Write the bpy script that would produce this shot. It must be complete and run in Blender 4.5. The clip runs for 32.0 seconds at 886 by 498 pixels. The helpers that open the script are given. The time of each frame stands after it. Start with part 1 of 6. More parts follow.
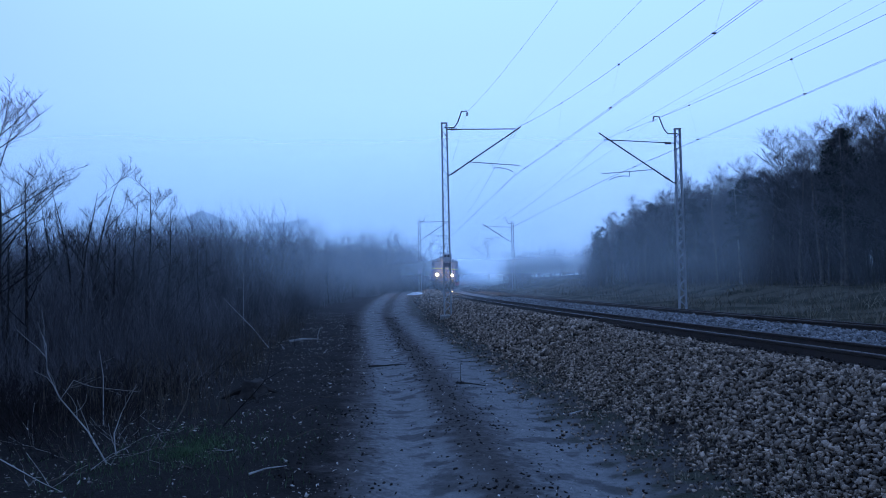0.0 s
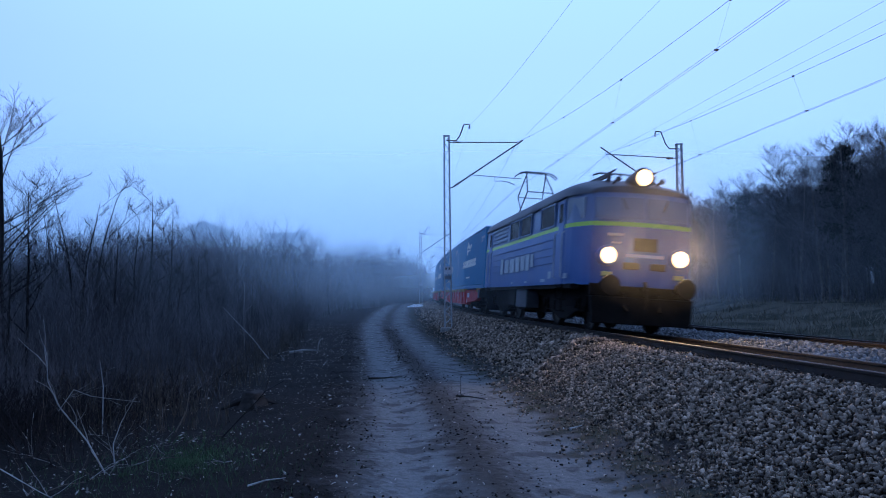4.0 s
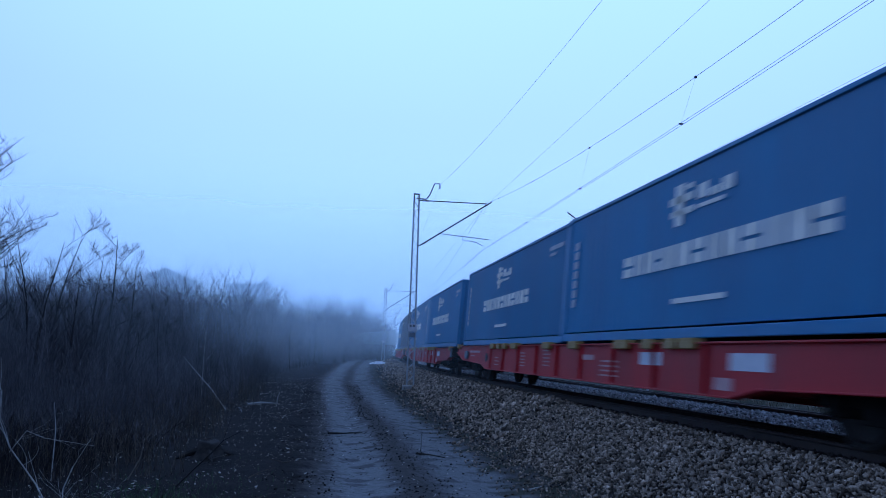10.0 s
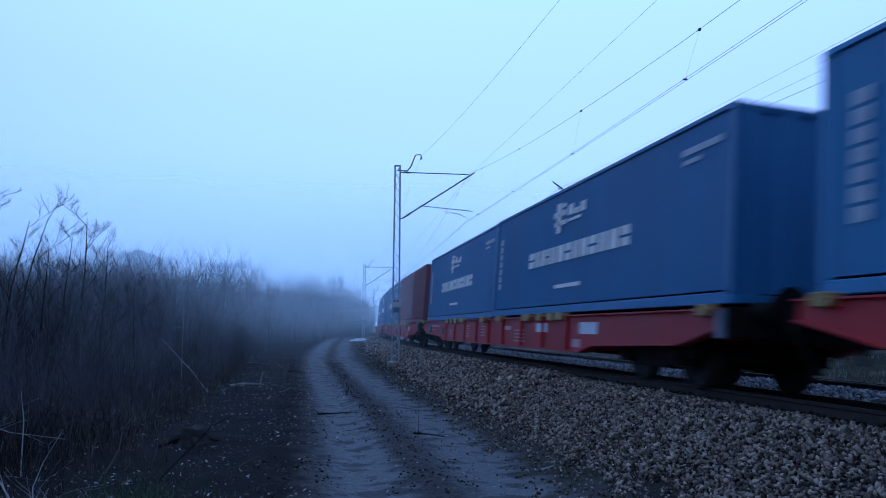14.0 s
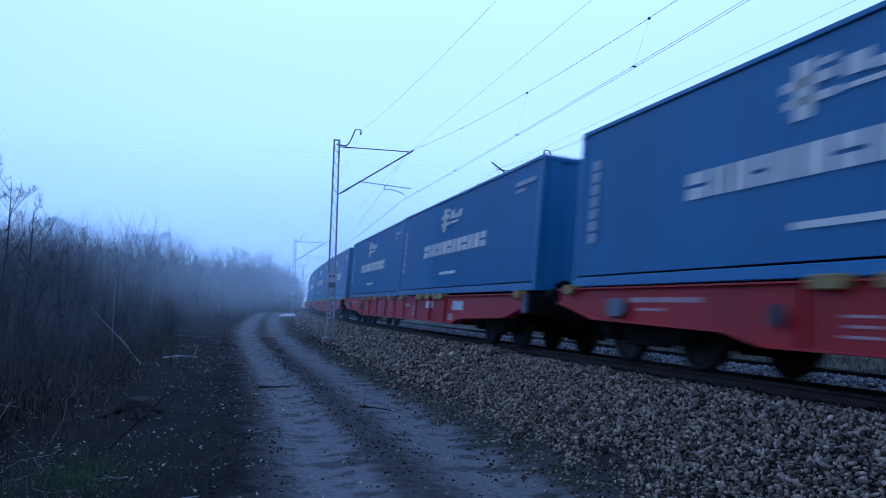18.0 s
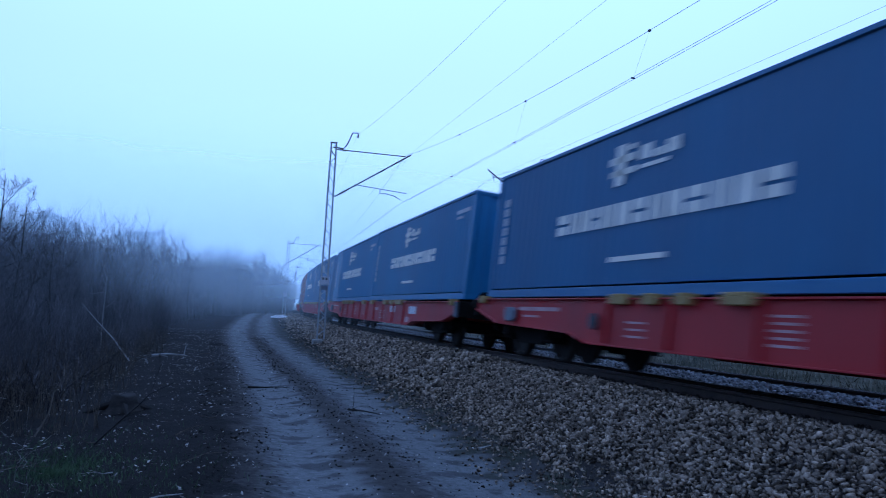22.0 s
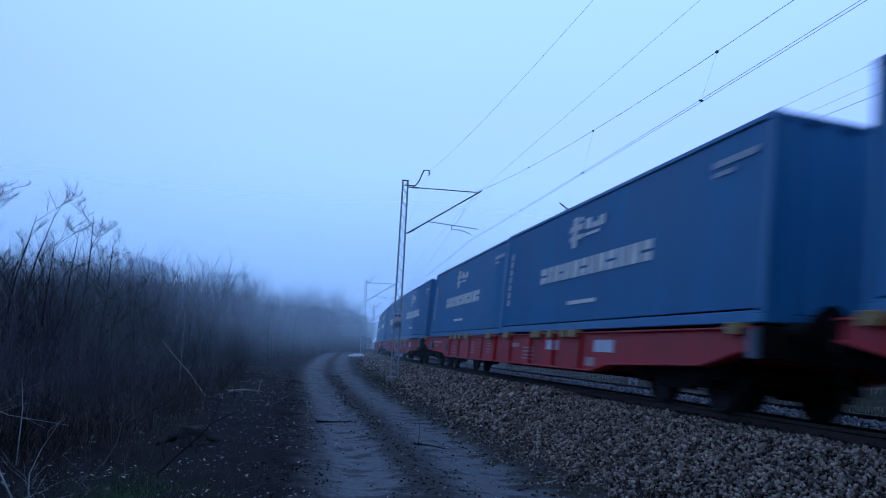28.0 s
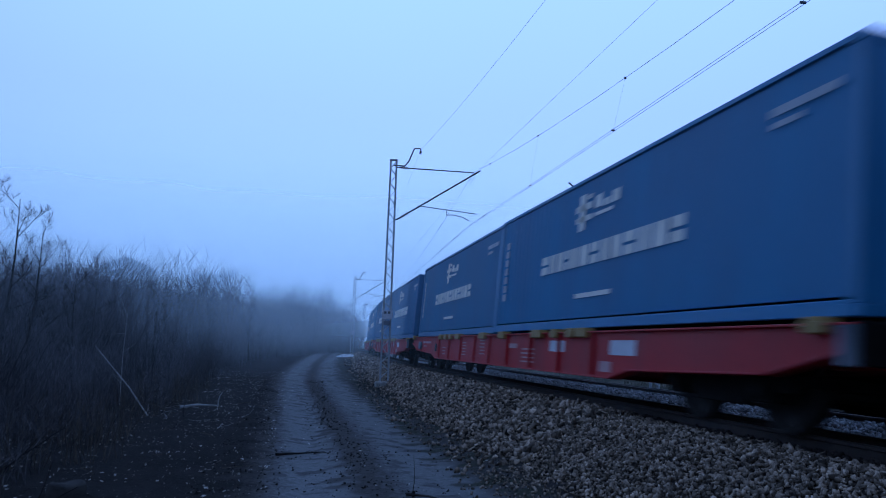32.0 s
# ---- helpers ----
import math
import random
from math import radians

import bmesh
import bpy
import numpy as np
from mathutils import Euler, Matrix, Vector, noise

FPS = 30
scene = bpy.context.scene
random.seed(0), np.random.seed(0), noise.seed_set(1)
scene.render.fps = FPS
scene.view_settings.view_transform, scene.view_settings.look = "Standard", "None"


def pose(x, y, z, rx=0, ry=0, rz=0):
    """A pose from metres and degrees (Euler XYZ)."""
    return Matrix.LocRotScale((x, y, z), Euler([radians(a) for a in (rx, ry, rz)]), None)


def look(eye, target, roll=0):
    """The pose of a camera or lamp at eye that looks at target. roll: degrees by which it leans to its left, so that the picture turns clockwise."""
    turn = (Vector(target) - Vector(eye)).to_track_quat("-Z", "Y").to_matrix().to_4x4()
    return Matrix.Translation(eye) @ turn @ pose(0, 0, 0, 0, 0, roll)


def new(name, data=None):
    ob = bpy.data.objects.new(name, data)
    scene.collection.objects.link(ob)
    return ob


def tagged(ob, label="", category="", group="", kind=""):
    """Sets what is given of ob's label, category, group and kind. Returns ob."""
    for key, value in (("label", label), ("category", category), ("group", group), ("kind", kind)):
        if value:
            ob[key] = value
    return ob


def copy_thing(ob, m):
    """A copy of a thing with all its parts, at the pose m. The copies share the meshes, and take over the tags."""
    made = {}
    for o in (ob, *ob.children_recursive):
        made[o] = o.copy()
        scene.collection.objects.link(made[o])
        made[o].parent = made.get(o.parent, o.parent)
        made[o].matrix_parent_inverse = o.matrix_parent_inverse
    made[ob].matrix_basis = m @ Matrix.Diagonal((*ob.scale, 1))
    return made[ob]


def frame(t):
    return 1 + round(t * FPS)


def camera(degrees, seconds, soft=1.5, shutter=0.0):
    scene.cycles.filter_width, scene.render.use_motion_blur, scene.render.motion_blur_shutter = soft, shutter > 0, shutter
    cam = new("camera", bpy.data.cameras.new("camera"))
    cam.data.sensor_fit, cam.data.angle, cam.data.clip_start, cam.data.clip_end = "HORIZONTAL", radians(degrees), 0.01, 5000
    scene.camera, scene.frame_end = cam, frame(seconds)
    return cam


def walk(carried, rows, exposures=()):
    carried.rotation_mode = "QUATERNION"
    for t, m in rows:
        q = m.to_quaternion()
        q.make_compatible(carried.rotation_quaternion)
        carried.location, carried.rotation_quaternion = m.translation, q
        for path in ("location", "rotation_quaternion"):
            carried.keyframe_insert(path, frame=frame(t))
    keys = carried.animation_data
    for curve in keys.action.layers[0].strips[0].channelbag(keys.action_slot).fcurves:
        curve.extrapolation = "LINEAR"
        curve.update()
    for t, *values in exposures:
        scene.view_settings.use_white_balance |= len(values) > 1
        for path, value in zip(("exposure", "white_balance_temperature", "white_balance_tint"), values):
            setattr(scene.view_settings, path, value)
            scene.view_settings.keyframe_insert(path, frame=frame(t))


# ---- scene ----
EXPOSURES = [(0, -0.06), (4.5, -0.06), (6.5, 0.12), (9, 0.15), (10, -0.06), (11, -0.24), (12, 0.0), (13, 0.06), (14, -0.02), (16, 0.14), (20, 0.2), (22, 0.18), (23, 0.02), (24, -0.25), (25, -0.06), (28, -0.2), (30, -0.24), (32, -0.32)]
LAMP_POWER = 3600.0
HALO_ALPHA, LIT_FOG = 0.028, ((1.0, 2.2),)
SKY_BACK, SKY_FRONT = 0.80, 1.92
MIST_VEILS = ((22, 0.03, 8), (40, 0.13, 11), (66, 0.12, 14), (98, 0.18, 20), (150, 0.80, 42))

cam = camera(60.0, 32.0, soft=1.0, shutter=0.45)
PATH = [
    (0, (0.472, -0.712, 1.902), (0.654, 1.278, 1.984), -1.10),
    (0.5, (0.465, -0.703, 1.900), (0.634, 1.288, 1.977), -0.90),
    (1, (0.468, -0.703, 1.897), (0.627, 1.289, 1.973), -0.80),
    (1.5, (0.467, -0.712, 1.900), (0.630, 1.280, 1.967), -1.00),
    (2, (0.465, -0.703, 1.902), (0.606, 1.291, 1.978), -1.00),
    (2.5, (0.475, -0.709, 1.899), (0.598, 1.285, 1.989), -1.00),
    (3, (0.475, -0.705, 1.896), (0.607, 1.288, 1.996), -1.10),
    (3.5, (0.468, -0.706, 1.902), (0.631, 1.284, 2.012), -0.60),
    (4, (0.462, -0.727, 1.911), (0.642, 1.262, 2.025), -0.50),
    (4.5, (0.450, -0.721, 1.908), (0.676, 1.263, 2.024), -0.30),
    (6.5, (0.424, -0.657, 1.880), (0.688, 1.323, 1.977), -0.15),
    (7, (0.435, -0.635, 1.869), (0.693, 1.345, 1.974), -0.66),
    (7.5, (0.489, -0.693, 1.862), (0.755, 1.286, 1.971), -0.83),
    (8, (0.510, -0.758, 1.863), (0.781, 1.220, 1.979), -0.29),
    (8.5, (0.470, -0.820, 1.863), (0.742, 1.158, 1.983), 0.35),
    (9, (0.399, -0.909, 1.862), (0.727, 1.052, 2.070), 1.20),
    (9.5, (0.410, -0.852, 1.864), (0.713, 1.111, 2.094), 2.10),
    (10, (0.413, -0.841, 1.856), (0.678, 1.123, 2.123), 1.79),
    (10.5, (0.431, -0.822, 1.853), (0.755, 1.137, 2.094), 2.61),
    (11, (0.449, -0.797, 1.851), (0.840, 1.157, 2.030), 2.52),
    (11.5, (0.384, -0.633, 1.864), (0.838, 1.307, 2.042), 2.06),
    (12, (0.315, -0.458, 1.879), (0.776, 1.479, 2.068), 0.80),
    (12.5, (0.298, -0.378, 1.881), (0.730, 1.563, 2.097), 0.94),
    (13, (0.264, -0.227, 1.867), (0.681, 1.717, 2.086), 1.17),
    (13.5, (0.243, -0.123, 1.857), (0.621, 1.832, 2.050), 1.40),
    (14, (0.210, 0.040, 1.823), (0.539, 2.002, 2.028), 0.33),
    (14.5, (0.109, 0.161, 1.805), (0.529, 2.104, 2.023), -0.17),
    (16.5, (-0.165, -0.111, 1.803), (0.445, 1.789, 1.929), 3.50),
    (17, (-0.158, -0.086, 1.794), (0.327, 1.848, 1.953), 1.50),
    (17.5, (-0.165, -0.016, 1.786), (0.345, 1.912, 1.937), 1.70),
    (18, (-0.168, 0.030, 1.777), (0.343, 1.957, 1.928), 1.50),
    (18.5, (-0.191, 0.020, 1.771), (0.349, 1.939, 1.927), 1.35),
    (19, (-0.220, -0.016, 1.775), (0.339, 1.898, 1.934), 2.10),
    (19.5, (-0.215, -0.006, 1.775), (0.350, 1.906, 1.934), 1.80),
    (20, (-0.228, -0.028, 1.772), (0.344, 1.881, 1.935), 1.51),
    (20.5, (-0.198, -0.030, 1.772), (0.371, 1.881, 1.934), 1.53),
    (21, (-0.160, -0.007, 1.767), (0.427, 1.898, 1.927), 1.35),
    (21.5, (-0.178, -0.007, 1.758), (0.427, 1.891, 1.931), 2.36),
    (22, (-0.166, 0.055, 1.750), (0.360, 1.977, 1.919), 3.27),
    (22.5, (-0.114, 0.209, 1.765), (0.363, 2.140, 1.979), 2.28),
    (23, (-0.089, 0.318, 1.772), (0.285, 2.257, 2.085), 3.89),
    (23.5, (-0.056, 0.400, 1.747), (0.161, 2.375, 1.979), 7.10),
    (24, (-0.058, 0.403, 1.745), (0.135, 2.386, 1.922), 7.81),
    (24.5, (-0.053, 0.258, 1.754), (0.269, 2.222, 1.952), 5.57),
    (25, (-0.059, 0.101, 1.749), (0.307, 2.057, 1.959), 4.92),
    (25.5, (-0.057, 0.144, 1.753), (0.343, 2.093, 1.963), 2.55),
    (27.5, (0.090, 0.286, 1.683), (0.451, 2.243, 1.881), 2.16),
    (28, (0.113, 0.158, 1.642), (0.435, 2.115, 1.900), 2.93),
    (28.5, (-0.008, 1.532, 1.693), (0.376, 3.476, 1.962), 3.15),
    (29, (0.166, 1.838, 1.713), (0.609, 3.776, 1.937), 1.68),
    (29.5, (0.253, 2.490, 1.697), (0.511, 4.457, 1.950), 1.04),
    (30, (0.443, 2.567, 1.705), (0.712, 4.532, 1.967), 3.21),
    (30.5, (0.372, 2.854, 1.652), (0.699, 4.804, 1.950), 3.01),
    (31, (0.420, 3.055, 1.724), (0.719, 5.020, 1.948), 2.54),
    (31.5, (0.517, 3.715, 1.662), (0.830, 5.676, 1.901), 2.77),
    (32, (0.655, 4.133, 1.756), (1.000, 6.087, 2.009), 2.07),
]
walk(cam, [(t, look(e, g, r)) for t, e, g, r in PATH], exposures=EXPOSURES)

# ---- world and light: an overcast, foggy blue dusk ----
world = bpy.data.worlds.new("overcast_dusk")
scene.world = world
world.use_nodes = True
wn, wl = world.node_tree.nodes, world.node_tree.links
wn.clear()
w_out = wn.new("ShaderNodeOutputWorld")
w_bg = wn.new("ShaderNodeBackground")
w_tc = wn.new("ShaderNodeTexCoord")
w_sep = wn.new("ShaderNodeSeparateXYZ")
w_ramp = wn.new("ShaderNodeValToRGB")
w_sky = wn.new("ShaderNodeTexSky")
w_mix = wn.new("ShaderNodeMixRGB")
w_sky.sky_type = "NISHITA"
w_sky.sun_disc = False
w_sky.sun_elevation = radians(4)
w_sky.sun_rotation = radians(20)
w_noise = wn.new("ShaderNodeTexNoise")
w_noise.inputs["Scale"].default_value = 1.6
w_noise.inputs["Detail"].default_value = 3.0
w_add = wn.new("ShaderNodeMath")
w_add.operation = "MULTIPLY_ADD"
w_add.inputs[1].default_value = 0.06
w_mix.blend_type = "MIX"
w_mix.inputs[0].default_value = 0.0006
ramp = w_ramp.color_ramp
ramp.elements[0].position = 0.0
ramp.elements[0].color = (0.173, 0.320, 0.595, 1)
ramp.elements[1].position = 1.0
ramp.elements[1].color = (0.207, 0.402, 0.885, 1)
for pos, col in ((0.08, (0.206, 0.377, 0.71)), (0.17, (0.225, 0.412, 0.825)), (0.33, (0.246, 0.427, 0.96)), (0.5, (0.275, 0.481, 1.07))):
    e = ramp.elements.new(pos)
    e.color = (*col, 1)
wl.new(w_tc.outputs["Generated"], w_sep.inputs[0])
wl.new(w_tc.outputs["Generated"], w_noise.inputs["Vector"])
wl.new(w_noise.outputs["Fac"], w_add.inputs[0])
wl.new(w_sep.outputs["Z"], w_add.inputs[2])
wl.new(w_add.outputs[0], w_ramp.inputs[0])
wl.new(w_ramp.outputs[0], w_mix.inputs[1])
wl.new(w_sky.outputs[0], w_mix.inputs[2])
wl.new(w_mix.outputs[0], w_bg.inputs[0])
# the last daylight stands ahead of the road: the sky behind is dimmer
w_dot = wn.new("ShaderNodeVectorMath")
w_dot.operation = "DOT_PRODUCT"
w_dot.inputs[1].default_value = Vector((0.22, 0.86, 0.45)).normalized()
w_rng = wn.new("ShaderNodeMapRange")
w_rng.interpolation_type = "SMOOTHSTEP"
w_rng.inputs["From Min"].default_value, w_rng.inputs["From Max"].default_value = 0.3, 1.0
w_rng.inputs["To Min"].default_value, w_rng.inputs["To Max"].default_value = SKY_BACK, SKY_FRONT
wl.new(w_tc.outputs["Generated"], w_dot.inputs[0])
wl.new(w_dot.outputs["Value"], w_rng.inputs["Value"])
wl.new(w_rng.outputs[0], w_bg.inputs[1])
wl.new(w_bg.outputs[0], w_out.inputs[0])

sun = new("sun", bpy.data.lights.new("sun", "SUN"))
sun.data.energy = 0.08
sun.data.angle = radians(40)
sun.data.color = (0.75, 0.9, 1.0)
sun.matrix_world = look((0, 0, 50), (12, 25, 0))

# ---- materials ----
MATS = {}


def nodes_of(name):
    m = bpy.data.materials.new(name)
    m.use_nodes = True
    return m, m.node_tree.nodes, m.node_tree.links, m.node_tree.nodes["Principled BSDF"]


def mat(name, dark, light, scale=4.0, fine=40.0, rough=0.8, metal=0.0, bump=0.3, depth=0.01, per_object=0.0, island=0.0, streak=None):
    """Two-scale mottled surface: broad stains between two colours, fine grain, bump."""
    if name in MATS:
        return MATS[name]
    m, n, l, bsdf = nodes_of(name)
    tc = n.new("ShaderNodeTexCoord")
    mapping = n.new("ShaderNodeMapping")
    if streak:
        mapping.inputs["Scale"].default_value = streak
    a, b = n.new("ShaderNodeTexNoise"), n.new("ShaderNodeTexNoise")
    a.inputs["Scale"].default_value, b.inputs["Scale"].default_value = scale, fine
    a.inputs["Detail"].default_value, b.inputs["Detail"].default_value = 6.0, 4.0
    l.new(tc.outputs["Object"], mapping.inputs[0])
    l.new(mapping.outputs[0], a.inputs["Vector"])
    l.new(tc.outputs["Object"], b.inputs["Vector"])
    mix = n.new("ShaderNodeMath")
    mix.operation = "MULTIPLY_ADD"
    mix.inputs[1].default_value = 0.35
    l.new(b.outputs["Fac"], mix.inputs[0])
    l.new(a.outputs["Fac"], mix.inputs[2])
    src = mix.outputs[0]
    ramp_node = n.new("ShaderNodeValToRGB")
    ramp_node.color_ramp.elements[0].position, ramp_node.color_ramp.elements[1].position = 0.45, 0.95
    ramp_node.color_ramp.elements[0].color, ramp_node.color_ramp.elements[1].color = (*dark, 1), (*light, 1)
    l.new(src, ramp_node.inputs[0])
    col = ramp_node.outputs[0]
    for amount, kind in ((per_object, "o"), (island, "i")):
        if amount:
            info = n.new("ShaderNodeObjectInfo" if kind == "o" else "ShaderNodeNewGeometry")
            hsv = n.new("ShaderNodeHueSaturation")
            rng = n.new("ShaderNodeMapRange")
            rng.inputs["To Min"].default_value, rng.inputs["To Max"].default_value = 1 - amount, 1 + amount
            l.new(info.outputs["Random" if kind == "o" else "Random Per Island"], rng.inputs["Value"])
            l.new(rng.outputs[0], hsv.inputs["Value"])
            l.new(col, hsv.inputs["Color"])
            col = hsv.outputs[0]
    l.new(col, bsdf.inputs["Base Color"])
    bsdf.inputs["Metallic"].default_value = metal
    if rough > 0.78:
        bsdf.inputs["Specular IOR Level"].default_value = 0.12
    rr = n.new("ShaderNodeMapRange")
    rr.inputs["To Min"].default_value, rr.inputs["To Max"].default_value = max(rough - 0.12, 0.05), min(rough + 0.12, 1.0)
    l.new(a.outputs["Fac"], rr.inputs["Value"])
    l.new(rr.outputs[0], bsdf.inputs["Roughness"])
    if bump:
        bp = n.new("ShaderNodeBump")
        bp.inputs["Strength"].default_value, bp.inputs["Distance"].default_value = bump, depth
        l.new(b.outputs["Fac"], bp.inputs["Height"])
        l.new(bp.outputs[0], bsdf.inputs["Normal"])
    MATS[name] = m
    return m


def glow(name, color, strength):
    if name in MATS:
        return MATS[name]
    m, n, l, bsdf = nodes_of(name)
    bsdf.inputs["Base Color"].default_value = (*color, 1)
    bsdf.inputs["Emission Color"].default_value = (*color, 1)
    bsdf.inputs["Emission Strength"].default_value = strength
    MATS[name] = m
    return m


def halo_mat(name, alpha, radius):
    """A puff of fog before a lamp, thinning out to its rim."""
    m, n, l, bsdf = nodes_of(name)
    n.remove(bsdf)
    tc = n.new("ShaderNodeTexCoord")
    ln = n.new("ShaderNodeVectorMath")
    ln.operation = "LENGTH"
    l.new(tc.outputs["Object"], ln.inputs[0])
    rng = n.new("ShaderNodeMapRange")
    rng.interpolation_type = "SMOOTHSTEP"
    rng.inputs["From Min"].default_value, rng.inputs["From Max"].default_value = 0.0, radius
    rng.inputs["To Min"].default_value, rng.inputs["To Max"].default_value = alpha, 0.0
    l.new(ln.outputs["Value"], rng.inputs["Value"])
    tr, tl, mix = (n.new("ShaderNode" + k) for k in ("BsdfTransparent", "BsdfTranslucent", "MixShader"))
    tl.inputs[0].default_value = (0.95, 0.96, 1.0, 1)
    l.new(rng.outputs[0], mix.inputs[0])
    l.new(tr.outputs[0], mix.inputs[1])
    l.new(tl.outputs[0], mix.inputs[2])
    l.new(mix.outputs[0], n["Material Output"].inputs["Surface"])
    return m


def mist_mat(name, alpha, top, tint=(0.79, 0.93, 0.97)):
    """Thin fog: light passes through or is scattered by fine droplets, thinner with height."""
    m, n, l, bsdf = nodes_of(name)
    n.remove(bsdf)
    out = n["Material Output"]
    geo = n.new("ShaderNodeNewGeometry")
    sep = n.new("ShaderNodeSeparateXYZ")
    l.new(geo.outputs["Position"], sep.inputs[0])
    rng = n.new("ShaderNodeMapRange")
    rng.interpolation_type = "SMOOTHSTEP"
    rng.inputs["From Min"].default_value, rng.inputs["From Max"].default_value = 0.0, top
    rng.inputs["To Min"].default_value, rng.inputs["To Max"].default_value = alpha, 0.0
    l.new(sep.outputs["Z"], rng.inputs["Value"])
    nz = n.new("ShaderNodeTexNoise")
    nz.inputs["Scale"].default_value, nz.inputs["Detail"].default_value = 0.035, 2.0
    l.new(geo.outputs["Position"], nz.inputs["Vector"])
    nr = n.new("ShaderNodeMapRange")
    nr.inputs["To Min"].default_value, nr.inputs["To Max"].default_value = 0.6, 1.4
    l.new(nz.outputs["Fac"], nr.inputs["Value"])
    low = n.new("ShaderNodeMapRange")
    low.interpolation_type = "SMOOTHSTEP"
    low.inputs["From Min"].default_value, low.inputs["From Max"].default_value = 0.0, 3.2
    low.inputs["To Min"].default_value, low.inputs["To Max"].default_value = 0.06, 1.0
    l.new(sep.outputs["Z"], low.inputs["Value"])
    thin = n.new("ShaderNodeMath")
    thin.operation = "MULTIPLY"
    l.new(rng.outputs[0], thin.inputs[0])
    l.new(low.outputs[0], thin.inputs[1])
    mul = n.new("ShaderNodeMath")
    mul.operation = "MULTIPLY"
    mul.use_clamp = True
    l.new(thin.outputs[0], mul.inputs[0])
    l.new(nr.outputs[0], mul.inputs[1])
    # droplets gather the light of the whole sky above them, whichever way a veil faces
    tr, df, tl, both, mix = (n.new("ShaderNode" + k) for k in ("BsdfTransparent", "BsdfDiffuse", "BsdfTranslucent", "AddShader", "MixShader"))
    for node, up in ((df, 1.0), (tl, -1.0)):
        axis = n.new("ShaderNodeCombineXYZ")
        axis.inputs[2].default_value = up
        l.new(axis.outputs[0], node.inputs["Normal"])
        node.inputs[0].default_value = (*tint, 1)
    l.new(df.outputs[0], both.inputs[0])
    l.new(tl.outputs[0], both.inputs[1])
    l.new(mul.outputs[0], mix.inputs[0])
    l.new(tr.outputs[0], mix.inputs[1])
    l.new(both.outputs[0], mix.inputs[2])
    l.new(mix.outputs[0], out.inputs["Surface"])
    return m


STONE = mat("ballast_stone", (0.018, 0.014, 0.011), (0.47, 0.368, 0.29), 9, 60, 0.9, island=0.85)
STONE_ONE = mat("single_ballast_stone", (0.018, 0.014, 0.011), (0.47, 0.368, 0.29), 9, 60, 0.9, per_object=0.85)
STONE_GREY = mat("grey_ballast_stone", (0.06, 0.062, 0.066), (0.30, 0.305, 0.31), 9, 60, 0.9, island=0.5)
RAIL_STEEL = mat("rusty_rail_steel", (0.018, 0.012, 0.010), (0.06, 0.042, 0.034), 6, 50, 0.6, 0.5)
RAIL_TOP = mat("worn_rail_head", (0.045, 0.043, 0.043), (0.10, 0.098, 0.098), 3, 50, 0.5, 0.7)
SLEEPER = mat("weathered_sleeper", (0.03, 0.025, 0.022), (0.09, 0.08, 0.07), 5, 40, 0.9)
GALV = mat("weathered_galvanised_steel", (0.30, 0.33, 0.36), (0.52, 0.55, 0.58), 3, 40, 0.6, 0.25)
DARK_STEEL = mat("dark_bracket_steel", (0.035, 0.045, 0.055), (0.09, 0.10, 0.12), 5, 40, 0.6, 0.5)
BLUE_GREY = mat("blue_grey_fitting_paint", (0.09, 0.11, 0.14), (0.17, 0.20, 0.25), 4, 40, 0.6, 0.1)
PORCELAIN = mat("brown_porcelain", (0.05, 0.03, 0.025), (0.10, 0.06, 0.05), 5, 40, 0.3)
CONCRETE = mat("weathered_concrete", (0.20, 0.20, 0.19), (0.42, 0.42, 0.40), 4, 50, 0.9)
WIRE = mat("oxidised_copper_wire", (0.06, 0.065, 0.07), (0.11, 0.115, 0.12), 5, 40, 0.6, 0.0)
BLUE = mat("blue_container_paint", (0.003, 0.150, 0.325), (0.005, 0.215, 0.43), 1.1, 18, 0.5, per_object=0.10, bump=0.08, streak=(1, 1, 0.25))
BLUE_B = mat("faded_blue_container_paint", (0.005, 0.122, 0.27), (0.011, 0.172, 0.36), 1.1, 18, 0.55, per_object=0.10, bump=0.08, streak=(1, 1, 0.25))
GREYC = mat("dark_grey_container_paint", (0.035, 0.06, 0.10), (0.055, 0.085, 0.13), 1.1, 18, 0.55, bump=0.08, streak=(1, 1, 0.25))
BROWNC = mat("dark_red_container_paint", (0.15, 0.014, 0.022), (0.25, 0.026, 0.034), 1.1, 18, 0.55, bump=0.08, streak=(1, 1, 0.25))
WHITE_MARK = mat("white_lettering_paint", (0.66, 0.66, 0.60), (0.90, 0.89, 0.83), 2.5, 20, 0.6, bump=0.0)
PALE_MARK = mat("faded_lettering_paint", (0.26, 0.33, 0.40), (0.48, 0.54, 0.60), 2.5, 20, 0.6, bump=0.0)
RED = mat("red_wagon_paint", (0.35, 0.005, 0.010), (0.57, 0.012, 0.018), 1.4, 20, 0.55, per_object=0.15, bump=0.1, streak=(1, 1, 0.4))
RED_MARK = mat("pink_stencil_paint", (0.45, 0.22, 0.22), (0.62, 0.40, 0.40), 3, 20, 0.7, bump=0)
OCHRE = mat("ochre_container_stop_paint", (0.28, 0.17, 0.05), (0.48, 0.33, 0.12), 4, 30, 0.6)
PLATE = mat("pale_label_plate", (0.50, 0.52, 0.58), (0.72, 0.73, 0.78), 4, 30, 0.5, bump=0)
